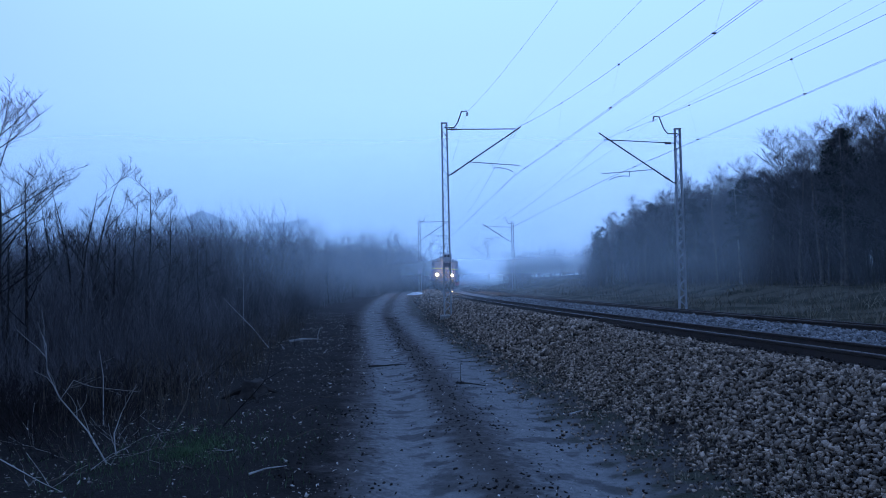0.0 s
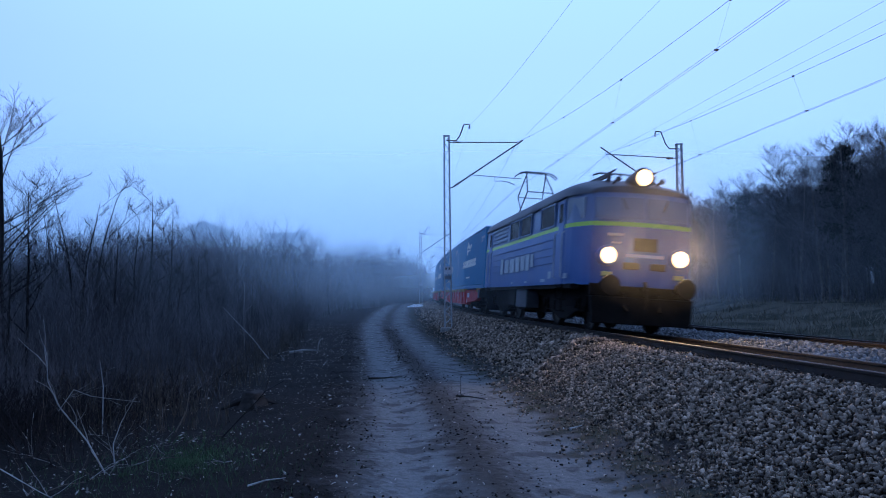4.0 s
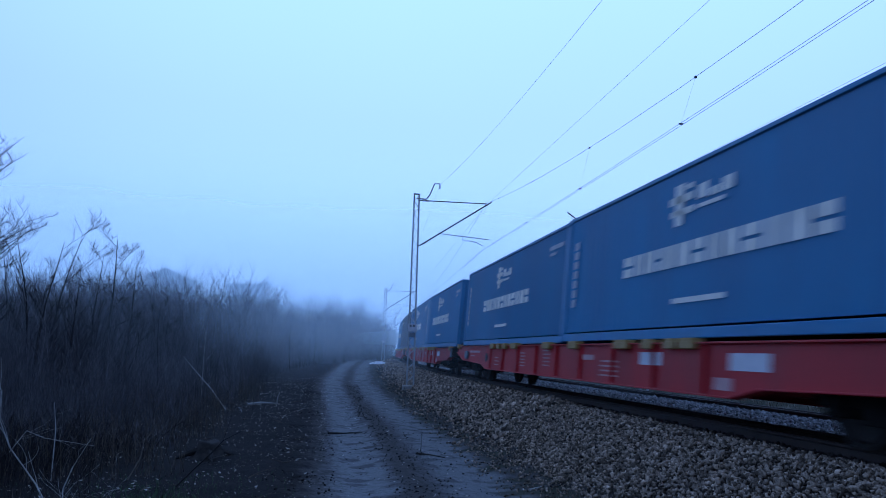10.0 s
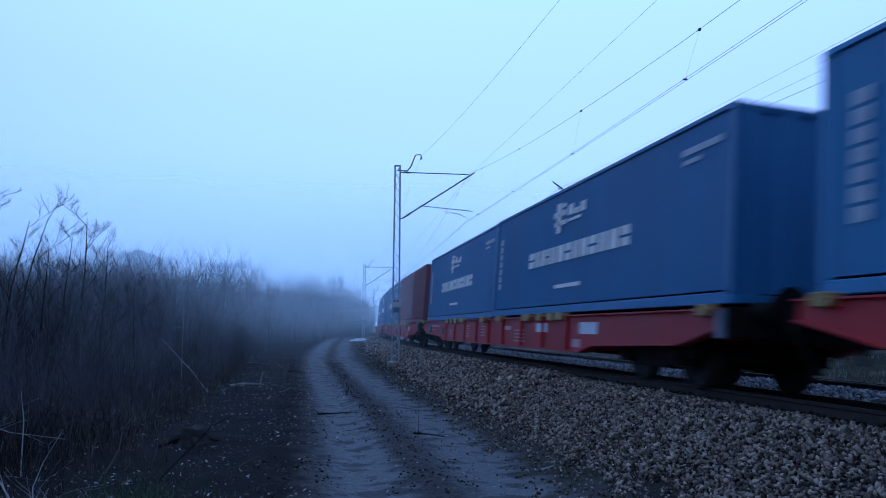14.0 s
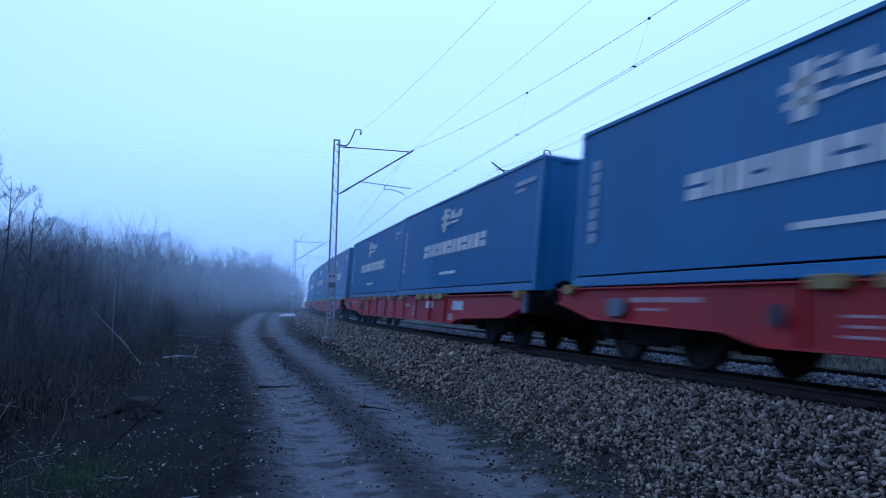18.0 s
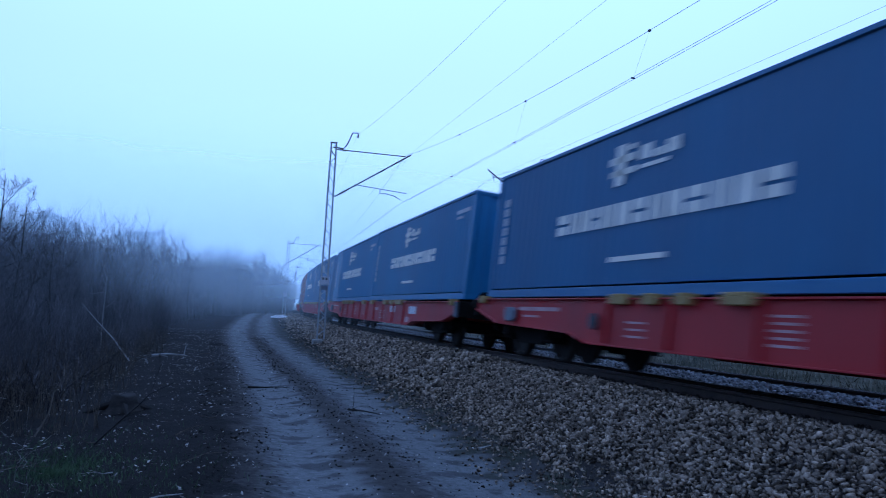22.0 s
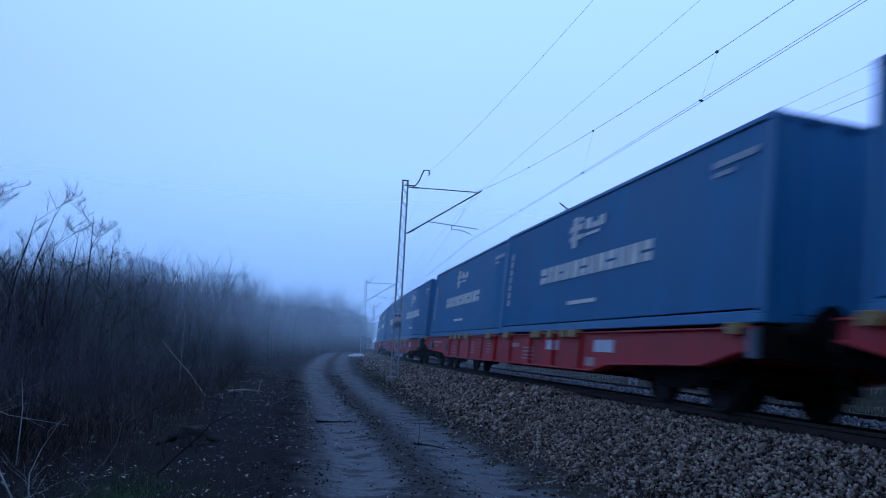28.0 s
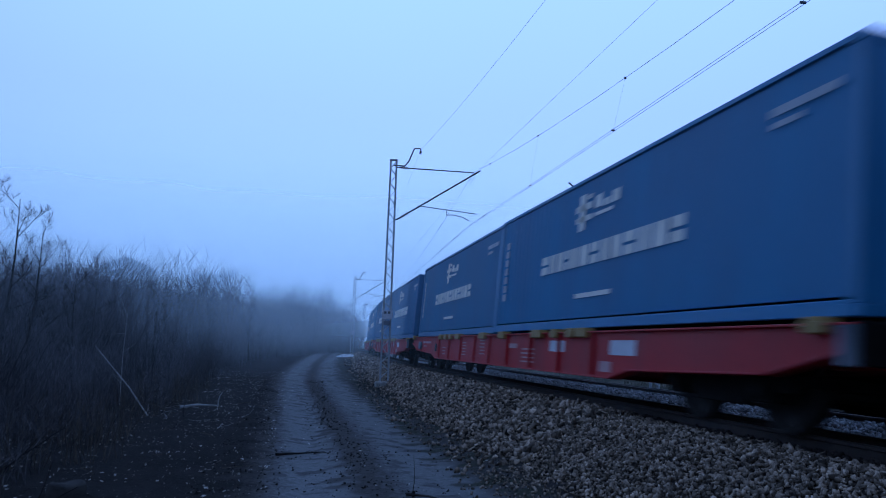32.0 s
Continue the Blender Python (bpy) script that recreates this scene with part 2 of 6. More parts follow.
BLACK = mat("grimy_black_running_gear", (0.004, 0.004, 0.004), (0.016, 0.014, 0.013), 3, 30, 0.86, 0.0)
WHEEL = mat("grimy_wheel_steel", (0.010, 0.009, 0.008), (0.035, 0.03, 0.027), 4, 30, 0.65, 0.3)
RUBBER = mat("black_rubber_hose", (0.008, 0.008, 0.008), (0.02, 0.02, 0.02), 6, 30, 0.8)
LOCO_LOW = mat("blue_locomotive_paint", (0.016, 0.078, 0.27), (0.030, 0.125, 0.36), 1.2, 22, 0.4, bump=0.05)
LOCO_UP = mat("pale_blue_locomotive_paint", (0.060, 0.125, 0.26), (0.095, 0.175, 0.34), 1.2, 22, 0.4, bump=0.05)
LOCO_ROOF = mat("grey_locomotive_roof", (0.022, 0.028, 0.04), (0.055, 0.065, 0.085), 2, 30, 0.6)
STRIPE = mat("lime_stripe_paint", (0.36, 0.60, 0.05), (0.50, 0.78, 0.10), 3, 30, 0.45, bump=0)
GLASS_DARK = mat("dark_window_glass", (0.004, 0.005, 0.008), (0.008, 0.010, 0.014), 3, 30, 0.25, bump=0)
MATS["dark_window_glass"].node_tree.nodes["Principled BSDF"].inputs["Specular IOR Level"].default_value = 0.01
LAMP_WARM = glow("lit_headlamp", (1.0, 0.66, 0.33), 3.8)
LAMP_CORE = glow("headlamp_filament", (1.0, 0.68, 0.36), LAMP_POWER)
TAIL = mat("yellow_marker_lens", (0.5, 0.45, 0.12), (0.7, 0.62, 0.2), 4, 30, 0.3)
BARK = mat("dark_wet_bark", (0.012, 0.011, 0.011), (0.05, 0.045, 0.042), 6, 40, 0.9, per_object=0.3)
BARK_PALE = mat("pale_pine_bark", (0.09, 0.078, 0.07), (0.32, 0.28, 0.25), 3, 30, 0.9, per_object=0.4)
TWIG = mat("dark_bare_twigs", (0.012, 0.010, 0.011), (0.042, 0.035, 0.034), 4, 30, 0.95, per_object=0.35, island=0.4, bump=0)
TWIG_DRY = mat("dry_stalks", (0.05, 0.042, 0.035), (0.16, 0.135, 0.11), 4, 30, 0.95, island=0.4, bump=0)
BIRCH = mat("pale_birch_bark", (0.25, 0.25, 0.25), (0.55, 0.55, 0.53), 5, 30, 0.8)
BRUSH = mat("brown_thicket_twigs", (0.049, 0.047, 0.052), (0.196, 0.188, 0.195), 4, 30, 0.95, per_object=0.4, island=0.4, bump=0)
STONE_DARK = mat("oily_track_stone", (0.010, 0.008, 0.007), (0.055, 0.045, 0.04), 9, 60, 0.9, island=0.6)
NEEDLES = mat("dark_pine_needles", (0.010, 0.018, 0.014), (0.03, 0.045, 0.035), 2, 20, 0.9, island=0.4, bump=0)
LEAF = mat("fallen_leaves", (0.09, 0.08, 0.072), (0.66, 0.63, 0.58), 5, 30, 0.85, island=0.6, bump=0)
GRASS = mat("grass_blades", (0.045, 0.085, 0.045), (0.11, 0.18, 0.095), 2, 20, 0.9, island=0.4, bump=0)
GRASS_DRY = mat("dry_grass", (0.08, 0.072, 0.055), (0.27, 0.24, 0.18), 0.5, 20, 0.9, island=0.4, bump=0)
RENDER_WALL = mat("grey_rendered_wall", (0.32, 0.33, 0.34), (0.45, 0.46, 0.47), 0.4, 8, 0.9)
ROOFING = mat("dark_roofing", (0.05, 0.05, 0.055), (0.10, 0.10, 0.105), 0.5, 8, 0.8)
PLASTIC = mat("white_plastic_sheet", (0.6, 0.62, 0.65), (0.85, 0.87, 0.9), 3, 20, 0.5)


def ground_material():
    """Soil with two packed wheel ruts, leaf litter, a ballast foot and dry grass, told apart by the distance from the track."""
    m, n, l, bsdf = nodes_of("soil_and_dirt_road")
    geo = n.new("ShaderNodeNewGeometry")
    sep = n.new("ShaderNodeSeparateXYZ")
    l.new(geo.outputs["Position"], sep.inputs[0])

    def math_node(op, *ins):
        k = n.new("ShaderNodeMath")
        k.operation = op
        for i, v in enumerate(ins):
            if isinstance(v, (int, float)):
                k.inputs[i].default_value = v
            else:
                l.new(v, k.inputs[i])
        return k.outputs[0]

    def noise_node(scale, detail=5.0):
        k = n.new("ShaderNodeTexNoise")
        k.inputs["Scale"].default_value, k.inputs["Detail"].default_value = scale, detail
        l.new(geo.outputs["Position"], k.inputs["Vector"])
        return k.outputs["Fac"]

    def band(x, a, b, soft):
        up = n.new("ShaderNodeMapRange")
        up.interpolation_type = "SMOOTHSTEP"
        up.inputs["From Min"].default_value, up.inputs["From Max"].default_value = a - soft, a + soft
        l.new(x, up.inputs["Value"])
        dn = n.new("ShaderNodeMapRange")
        dn.interpolation_type = "SMOOTHSTEP"
        dn.inputs["From Min"].default_value, dn.inputs["From Max"].default_value = b - soft, b + soft
        dn.inputs["To Min"].default_value, dn.inputs["To Max"].default_value = 1, 0
        l.new(x, dn.inputs["Value"])
        return math_node("MULTIPLY", up.outputs[0], dn.outputs[0])

    def blend(fac, c1, c2):
        k = n.new("ShaderNodeMixRGB")
        for sock, v in ((k.inputs[0], fac), (k.inputs[1], c1), (k.inputs[2], c2)):
            if isinstance(v, tuple):
                sock.default_value = (*v, 1)
            else:
                l.new(v, sock)
        return k.outputs[0]

    y = math_node("MINIMUM", math_node("MAXIMUM", math_node("SUBTRACT", sep.outputs["Y"], 15.0), 0.0), 130.0)
    u = math_node("SUBTRACT", sep.outputs["X"], math_node("DIVIDE", math_node("MULTIPLY", y, y), 2100.0))
    big, mid, fine, speck = noise_node(0.5), noise_node(2.2), noise_node(14.0), noise_node(60.0, 2.0)
    uw = math_node("ADD", u, math_node("MULTIPLY", math_node("SUBTRACT", mid, 0.5), 0.9))
    uw = math_node("ADD", uw, math_node("MULTIPLY", math_node("SUBTRACT", fine, 0.5), 0.35))
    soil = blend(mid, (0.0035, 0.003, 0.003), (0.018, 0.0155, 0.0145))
    soil = blend(math_node("MULTIPLY", band(speck, 0.66, 2.0, 0.02), 0.3), soil, (0.12, 0.105, 0.10))
    dirt = blend(fine, (0.082, 0.086, 0.088), (0.24, 0.246, 0.25))
    dirt = blend(math_node("MULTIPLY", band(mid, 0.56, 2.0, 0.05), 0.55), dirt, (0.022, 0.02, 0.019))
    dirt = blend(math_node("MULTIPLY", band(speck, 0.64, 2.0, 0.03), 0.5), dirt, (0.03, 0.027, 0.025))
    veer = n.new("ShaderNodeMapRange")
    veer.interpolation_type = "SMOOTHSTEP"
    veer.inputs["From Min"].default_value, veer.inputs["From Max"].default_value = 12.0, 46.0
    veer.inputs["To Max"].default_value = 0.85
    l.new(sep.outputs["Y"], veer.inputs["Value"])
    verge = uw
    uw = math_node("ADD", uw, veer.outputs[0])
    ruts = math_node("MAXIMUM", band(uw, 0.42, 1.30, 0.22), band(uw, 1.95, 2.95, 0.30))
    road = band(uw, 0.1, 3.7, 0.25)
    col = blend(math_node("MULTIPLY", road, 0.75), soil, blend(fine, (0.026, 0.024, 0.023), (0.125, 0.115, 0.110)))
    col = blend(ruts, col, dirt)
    moss = math_node("MULTIPLY", band(uw, 2.9, 4.3, 0.3), band(mid, 0.52, 2.0, 0.06))
    col = blend(math_node("MULTIPLY", moss, 0.6), col, (0.03, 0.036, 0.018))
    uw = verge
    # gravel coloured dark to stand in for the shade in gaps between stones
    shaded_gravel = blend(fine, (0.012, 0.010, 0.0095), (0.055, 0.047, 0.044))
    col = blend(band(uw, 3.75, 13.2, 0.15), col, shaded_gravel)
    dry = blend(fine, (0.04, 0.037, 0.028), (0.15, 0.135, 0.10))
    dry = blend(band(big, 0.5, 2.0, 0.08), dry, (0.03, 0.031, 0.02))
    col = blend(band(uw, 13.6, 500.0, 0.5), col, dry)
    l.new(col, bsdf.inputs["Base Color"])
    bsdf.inputs["Roughness"].default_value = 0.95
    bsdf.inputs["Specular IOR Level"].default_value = 0.08
    bp = n.new("ShaderNodeBump")
    bp.inputs["Strength"].default_value, bp.inputs["Distance"].default_value = 0.7, 0.035
    l.new(math_node("ADD", fine, math_node("MULTIPLY", speck, 0.4)), bp.inputs["Height"])
    l.new(bp.outputs[0], bsdf.inputs["Normal"])
    return m


# ---- mesh helpers ----
class Geo:
    """Collects vertices and faces of one mesh."""

    def __init__(self):
        self.v, self.f = [], []

    def add(self, verts, faces):
        o = len(self.v)
        self.v += [tuple(p) for p in verts]
        self.f += [tuple(i + o for i in f) for f in faces]
        return self

    def box(self, x0, y0, z0, x1, y1, z1):
        c = [(x, y, z) for z in (z0, z1) for y in (y0, y1) for x in (x0, x1)]
        return self.add(c, [(0, 2, 3, 1), (4, 5, 7, 6), (0, 1, 5, 4), (2, 6, 7, 3), (0, 4, 6, 2), (1, 3, 7, 5)])

    def prism(self, outline, a, b, axis="x"):
        """An outline, counted in the plane across the axis, drawn out from a to b."""
        k = len(outline)
        place = {"x": lambda p, w: (w, p[0], p[1]), "y": lambda p, w: (p[0], w, p[1]), "z": lambda p, w: (p[0], p[1], w)}[axis]
        verts = [place(p, a) for p in outline] + [place(p, b) for p in outline]
        faces = [(i, (i + 1) % k, k + (i + 1) % k, k + i) for i in range(k)]
        return self.add(verts, faces + [tuple(range(k))[::-1], tuple(range(k, 2 * k))])

    def tube(self, points, radii, sides=6, closed=True):
        pts = [Vector(p) for p in points]
        if isinstance(radii, (int, float)):
            radii = [radii] * len(pts)
        o = len(self.v)
        side = None
        for i, p in enumerate(pts):
            d = (pts[min(i + 1, len(pts) - 1)] - pts[max(i - 1, 0)]).normalized()
            if side is None:
                side = d.orthogonal().normalized()
            side = (side - d * side.dot(d)).normalized()
            up = d.cross(side)
            for k in range(sides):
                a = 2 * math.pi * k / sides
                self.v.append(tuple(p + (side * math.cos(a) + up * math.sin(a)) * radii[i]))
        for i in range(len(pts) - 1):
            for k in range(sides):
                a, b = o + i * sides + k, o + i * sides + (k + 1) % sides
                self.f.append((a, b, b + sides, a + sides))
        if closed:
            self.f.append(tuple(range(o, o + sides))[::-1])
            self.f.append(tuple(range(len(self.v) - sides, len(self.v))))
        return self

    def mesh(self, name, material, bevel=0.0, smooth=False):
        me = bpy.data.meshes.new(name)
        me.from_pydata(self.v, [], self.f)
        if bevel:
            bm = bmesh.new()
            bm.from_mesh(me)
            bmesh.ops.remove_doubles(bm, verts=bm.verts, dist=1e-5)
            bmesh.ops.recalc_face_normals(bm, faces=bm.faces)
            edges = [e for e in bm.edges if len(e.link_faces) == 2 and e.calc_face_angle(0) > 0.5]
            bmesh.ops.bevel(bm, geom=edges, offset=bevel, segments=1, affect="EDGES", clamp_overlap=True)
            bm.to_mesh(me)
            bm.free()
        me.materials.append(material)
        if smooth:
            me.polygons.foreach_set("use_smooth", [True] * len(me.polygons))
        me.update()
        return me


def part(name, geo, material, parent, label="", at=None, bevel=0.0, smooth=False):
    """One mesh object under a thing or a part. geo: a Geo, or a mesh that is shared."""
    me = geo.mesh(name, material, bevel, smooth) if isinstance(geo, Geo) else geo
    ob = new(name, me)
    ob.parent = parent
    if at is not None:
        ob.matrix_basis = at
    if label:
        ob["label"] = label
    return ob


def thing(name, label, category, group="", kind="", at=None, mesh=None):
    ob = new(name, mesh)
    if at is not None:
        ob.matrix_basis = at
    return tagged(ob, label, category, group, kind)


# ---- the plan: lateral distance u from the camera's lane, following the bend of the line ----
RAIL_Z, RAIL2_DROP = 0.97, 0.155
TRACK_U, TRACK2_U = 6.4, 11.0
CANT = 4.0  # the line is banked towards the inside of its bend
BEND, BEND_FROM = 2100.0, 15.0


def shift(y):
    """How far the line has swung to the right at y."""
    if y < -10:
        return -0.0561 * (y + 10)
    k = max(y - BEND_FROM, 0.0)
    if k < 130:
        return k * k / BEND
    return 130 * 130 / BEND + (k - 130) * 2 * 130 / BEND


def rail_x(y):
    """Where the middle of the near track lies at y."""
    k = min(max(y, -10.0), 145.0) - 30.73
    return 6.303 + k * k / 1451.4 + 2 * k / 1451.4 * (y - min(max(y, -10.0), 145.0))


def rail_z(y):
    """Height of the rails' middle; the line falls slightly into the distance."""
    return RAIL_Z - 0.0023 * min(max(y, -40.0), 160.0)


def heading(y):
    """Degrees by which a vehicle at y is turned from the y axis."""
    return -math.degrees(math.atan(2 * (min(max(y, -10.0), 145.0) - 30.73) / 1451.4))


def across(u, y):
    """x of the plan's distance u at y: the ballast bed keeps to the rails, the verges to the road."""
    w = min(max((u - 3.4) / 1.4, 0.0), 1.0) * min(max((14.6 - u) / 2.0, 0.0), 1.0)
    return u + shift(y) + w * (rail_x(y) - TRACK_U - shift(y))


def height(u, y):
    """Height of the ground."""
    far = 0.008 * max(min(y, 140) - 25, 0)
    pts = ((-400, 3.0), (-60, 1.0), (-20, 0.2), (-3.2, 0.0), (-0.6, 0.06), (0.3, 0.03), (0.85, -0.05), (1.35, 0.02), (1.7, 0.04), (2.1, 0.0), (2.7, -0.05), (3.4, 0.02),
           (3.75, 0.08), (4.85, 0.83), (5.1, 0.865), (5.7, 0.84), (7.15, 0.74), (7.7, 0.74), (8.5, 0.80), (9.6, 0.75), (10.25, 0.69), (11.75, 0.60), (12.5, 0.55), (13.3, 0.30), (15.5, 0.42), (18, 0.55), (21, 1.15), (27, 1.35), (45, 2.2), (90, 5), (400, 12))
    for (a, za), (b, zb) in zip(pts, pts[1:]):
        if u <= b:
            k = (u - a) / (b - a)
            z = za + (zb - za) * k
            break
    else:
        z = pts[-1][1]
    blend = 1.0 if u < 3.4 else max(0.0, 1 - (u - 3.4) / 1.5)
    if u > 13:
        blend = min(1, (u - 13) / 8)
    if 4.5 < u < 13.3:
        z += rail_z(y) - RAIL_Z
    return z + far * blend


def ground_z(x, y):
    return height(x - shift(y), y)


def wobble(x, y):
    return 0.05 * noise.noise(Vector((x * 0.9, y * 0.9, 3))) + 0.02 * noise.noise(Vector((x * 4, y * 4, 7)))


def surface(u, y):
    """Height of the uneven ground at distance u from the line's origin."""
    return height(u, y) + (1.0 if (u < 4.6 or u > 13.2) else 0.25) * (0.35 if 0.2 < u < 3.5 else 1.0) * wobble(u, y)


def build_ground():
    us = [-420, -250, -150, -90, -60, -40, -28, -20, -15, -12] + [-10 + 0.5 * i for i in range(14)] + [-3 + 0.14 * i for i in range(62)]
    us += [5.8 + 0.6 * i for i in range(12)] + [13.1 + 0.45 * i for i in range(24)] + [24.5, 27, 31, 37, 45, 60, 90, 150, 250, 420]
    ys = [-520, -380, -250, -150, -90, -50, -30, -15, -8, -4, -2, 0] + [0.6 + 0.3 * i for i in range(80)] + [25 + 0.8 * i for i in range(60)]
    ys += [74 + 4 * i for i in range(20)] + [160, 180, 220, 280, 360, 480, 640, 860]
    us, ys = sorted(set(round(a, 3) for a in us)), sorted(set(round(a, 3) for a in ys))
    g = Geo()
    for y in ys:
        for u in us:
            g.v.append((across(u, y), y, surface(u, y)))
    k = len(us)
    g.f = [(j * k + i, j * k + i + 1, (j + 1) * k + i + 1, (j + 1) * k + i) for j in range(len(ys) - 1) for i in range(k - 1)]
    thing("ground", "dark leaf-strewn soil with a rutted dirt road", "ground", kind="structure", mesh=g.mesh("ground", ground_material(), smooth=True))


build_ground()


# ---- railway line ----
def along(y0, y1, step):
    n = max(1, int(round((y1 - y0) / step)))
    return [y0 + (y1 - y0) * i / n for i in range(n + 1)]


RAIL_STATIONS = [-480, -300, -150, -60] + along(-20, 150, 4) + [200, 300, 450, 700]


def sweep(outline, u, z, mid, stations=None):
    """Draws an outline of (across, up) along the line at distance u, banked about the track's middle; z is counted from the near rails."""
    g = Geo()
    k = len(outline)
    st = stations or RAIL_STATIONS
    for y in st:
        c, d = math.cos(radians(CANT)), math.sin(radians(CANT))
        for a, b in outline:
            a += u - mid
            g.v.append((mid - TRACK_U + rail_x(y) + a * c + b * d, y, z + rail_z(y) - a * d + b * c))
    for j in range(len(st) - 1):
        for i in range(k):
            g.f.append((j * k + i, j * k + (i + 1) % k, (j + 1) * k + (i + 1) % k, (j + 1) * k + i))
    g.f += [tuple(range(k))[::-1], tuple(range(len(g.v) - k, len(g.v)))]
    return g


RAIL_OUTLINE = [(-0.075, -0.172), (0.075, -0.172), (0.075, -0.160), (0.012, -0.135), (0.010, -0.045), (0.035, -0.036), (0.036, -0.006), (0.026, 0.0),
                (-0.026, 0.0), (-0.036, -0.006), (-0.035, -0.036), (-0.010, -0.045), (-0.012, -0.135), (-0.075, -0.160)]
HEAD_OUTLINE = [(-0.024, 0.0005), (0.024, 0.0005), (0.024, 0.003), (-0.024, 0.003)]


def sleeper_mesh():
    g = Geo()
    g.prism([(-1.3, 0), (1.3, 0), (1.3, 0.15), (0.95, 0.20), (0.5, 0.20), (0.3, 0.17), (-0.3, 0.17), (-0.5, 0.20), (-0.95, 0.20), (-1.3, 0.15)], -0.13, 0.13, "y")
    return g.mesh("sleeper", SLEEPER, bevel=0.015)


def fastening_mesh():
    g = Geo()
    for s in (-1, 1):
        for o in (-0.105, 0.105):
            x = s * 0.7525 + o
            g.box(x - 0.035, -0.06, 0, x + 0.035, 0.06, 0.028)
            g.tube([(x, 0, 0.02), (x, 0, 0.06)], 0.018, 6)
    return g.mesh("rail_fastening", RAIL_STEEL)


def build_track(u, z, label):
    track = thing("railway_track", label, "railway track", "railway tracks", kind="structure")
    for s in (-1, 1):
        rail = part("rail", sweep(RAIL_OUTLINE, u + s * 0.7525, z, u), RAIL_STEEL, track, "dark rusty steel rail")
        part("rail_head", sweep(HEAD_OUTLINE, u + s * 0.7525, z, u), RAIL_TOP, rail, "worn running surface of the rail")
    sl, fa = sleeper_mesh(), fastening_mesh()
    for i in range(84 if u < 8 else 50):
        y = -4 + 0.6 * i
        m = pose(u - TRACK_U + rail_x(y), y, z + rail_z(y), 0, CANT, heading(y)) @ pose(0, 0, -0.372 + 0.012 * random.random())
        s = part("sleeper", sl, None, track, at=m)
        if u < 8:
            part("rail_fastening", fa, None, s, at=pose(0, 0, 0.2))


build_track(TRACK_U, 0.0, "rusty steel rails on sleepers sunk in ballast")
build_track(TRACK2_U, -RAIL2_DROP, "far rusty steel rails on sunken sleepers in grey ballast")

ICO = None


def ico():
    global ICO
    if ICO is None:
        # a chipped block: eight corners and one raised point
        v = np.array([(x, y, z) for z in (-1, 1) for y in (-1, 1) for x in (-1, 1)] + [(0.2, 0.1, 1.35)], float) * 0.72
        f = np.array([(0, 2, 3), (0, 3, 1), (0, 1, 5), (0, 5, 4), (2, 6, 7), (2, 7, 3), (0, 4, 6), (0, 6, 2), (1, 3, 7), (1, 7, 5), (4, 5, 8), (5, 7, 8), (7, 6, 8), (6, 4, 8)])
        ICO = (v, f)
    return ICO


def stones(name, places, sizes, material, rng, flat=0.62):
    """One mesh of many broken stones, each turned and squashed in its own way."""
    v, f = ico()
    k = len(places)
    base = np.repeat(v[None], k, 0) * (1 + 0.30 * rng.uniform(-1, 1, (k, len(v), 1))) + 0.26 * rng.uniform(-1, 1, (k, len(v), 3))
    base *= np.stack([rng.uniform(0.9, 1.5, k), rng.uniform(0.6, 1.05, k), rng.uniform(0.5, 0.9, k) * flat / 0.75], 1)[:, None, :]
    q = rng.normal(size=(k, 4))
    q[:, 1:3] *= 0.5
    q /= np.linalg.norm(q, axis=1, keepdims=True)
    w, x, y, z = q.T
    rot = np.stack([1 - 2 * (y * y + z * z), 2 * (x * y - z * w), 2 * (x * z + y * w), 2 * (x * y + z * w), 1 - 2 * (x * x + z * z), 2 * (y * z - x * w),
                    2 * (x * z - y * w), 2 * (y * z + x * w), 1 - 2 * (x * x + y * y)], 1).reshape(k, 3, 3)
    pts = np.einsum("kij,knj->kni", rot, base) * np.asarray(sizes)[:, None, None] + np.asarray(places)[:, None, :]
    faces = (f[None] + (np.arange(k) * len(v))[:, None, None]).reshape(-1, 3)
    me = bpy.data.meshes.new(name)
    pts = pts.reshape(-1, 3)
    me.vertices.add(len(pts))
    me.vertices.foreach_set("co", pts.ravel())
    me.loops.add(faces.size)
    me.loops.foreach_set("vertex_index", faces.ravel())
    me.polygons.add(len(faces))
    me.polygons.foreach_set("loop_start", np.arange(0, faces.size, 3))
    me.materials.append(material)
    me.update(calc_edges=True)
    me.validate()
    return me


def ballast_places(rng, count, u0, u1, y0, y1, lift, near_power=1.0):
    out = []
    for _ in range(count):
        y = y0 + (y1 - y0) * rng.random() ** near_power
        u = u1 - (u1 - u0) * rng.random() ** (1.45 if u0 < 3.5 else 1.0)
        out.append((across(u, y), y, surface(u, y) + lift + 0.02 * rng.random()))
    return out


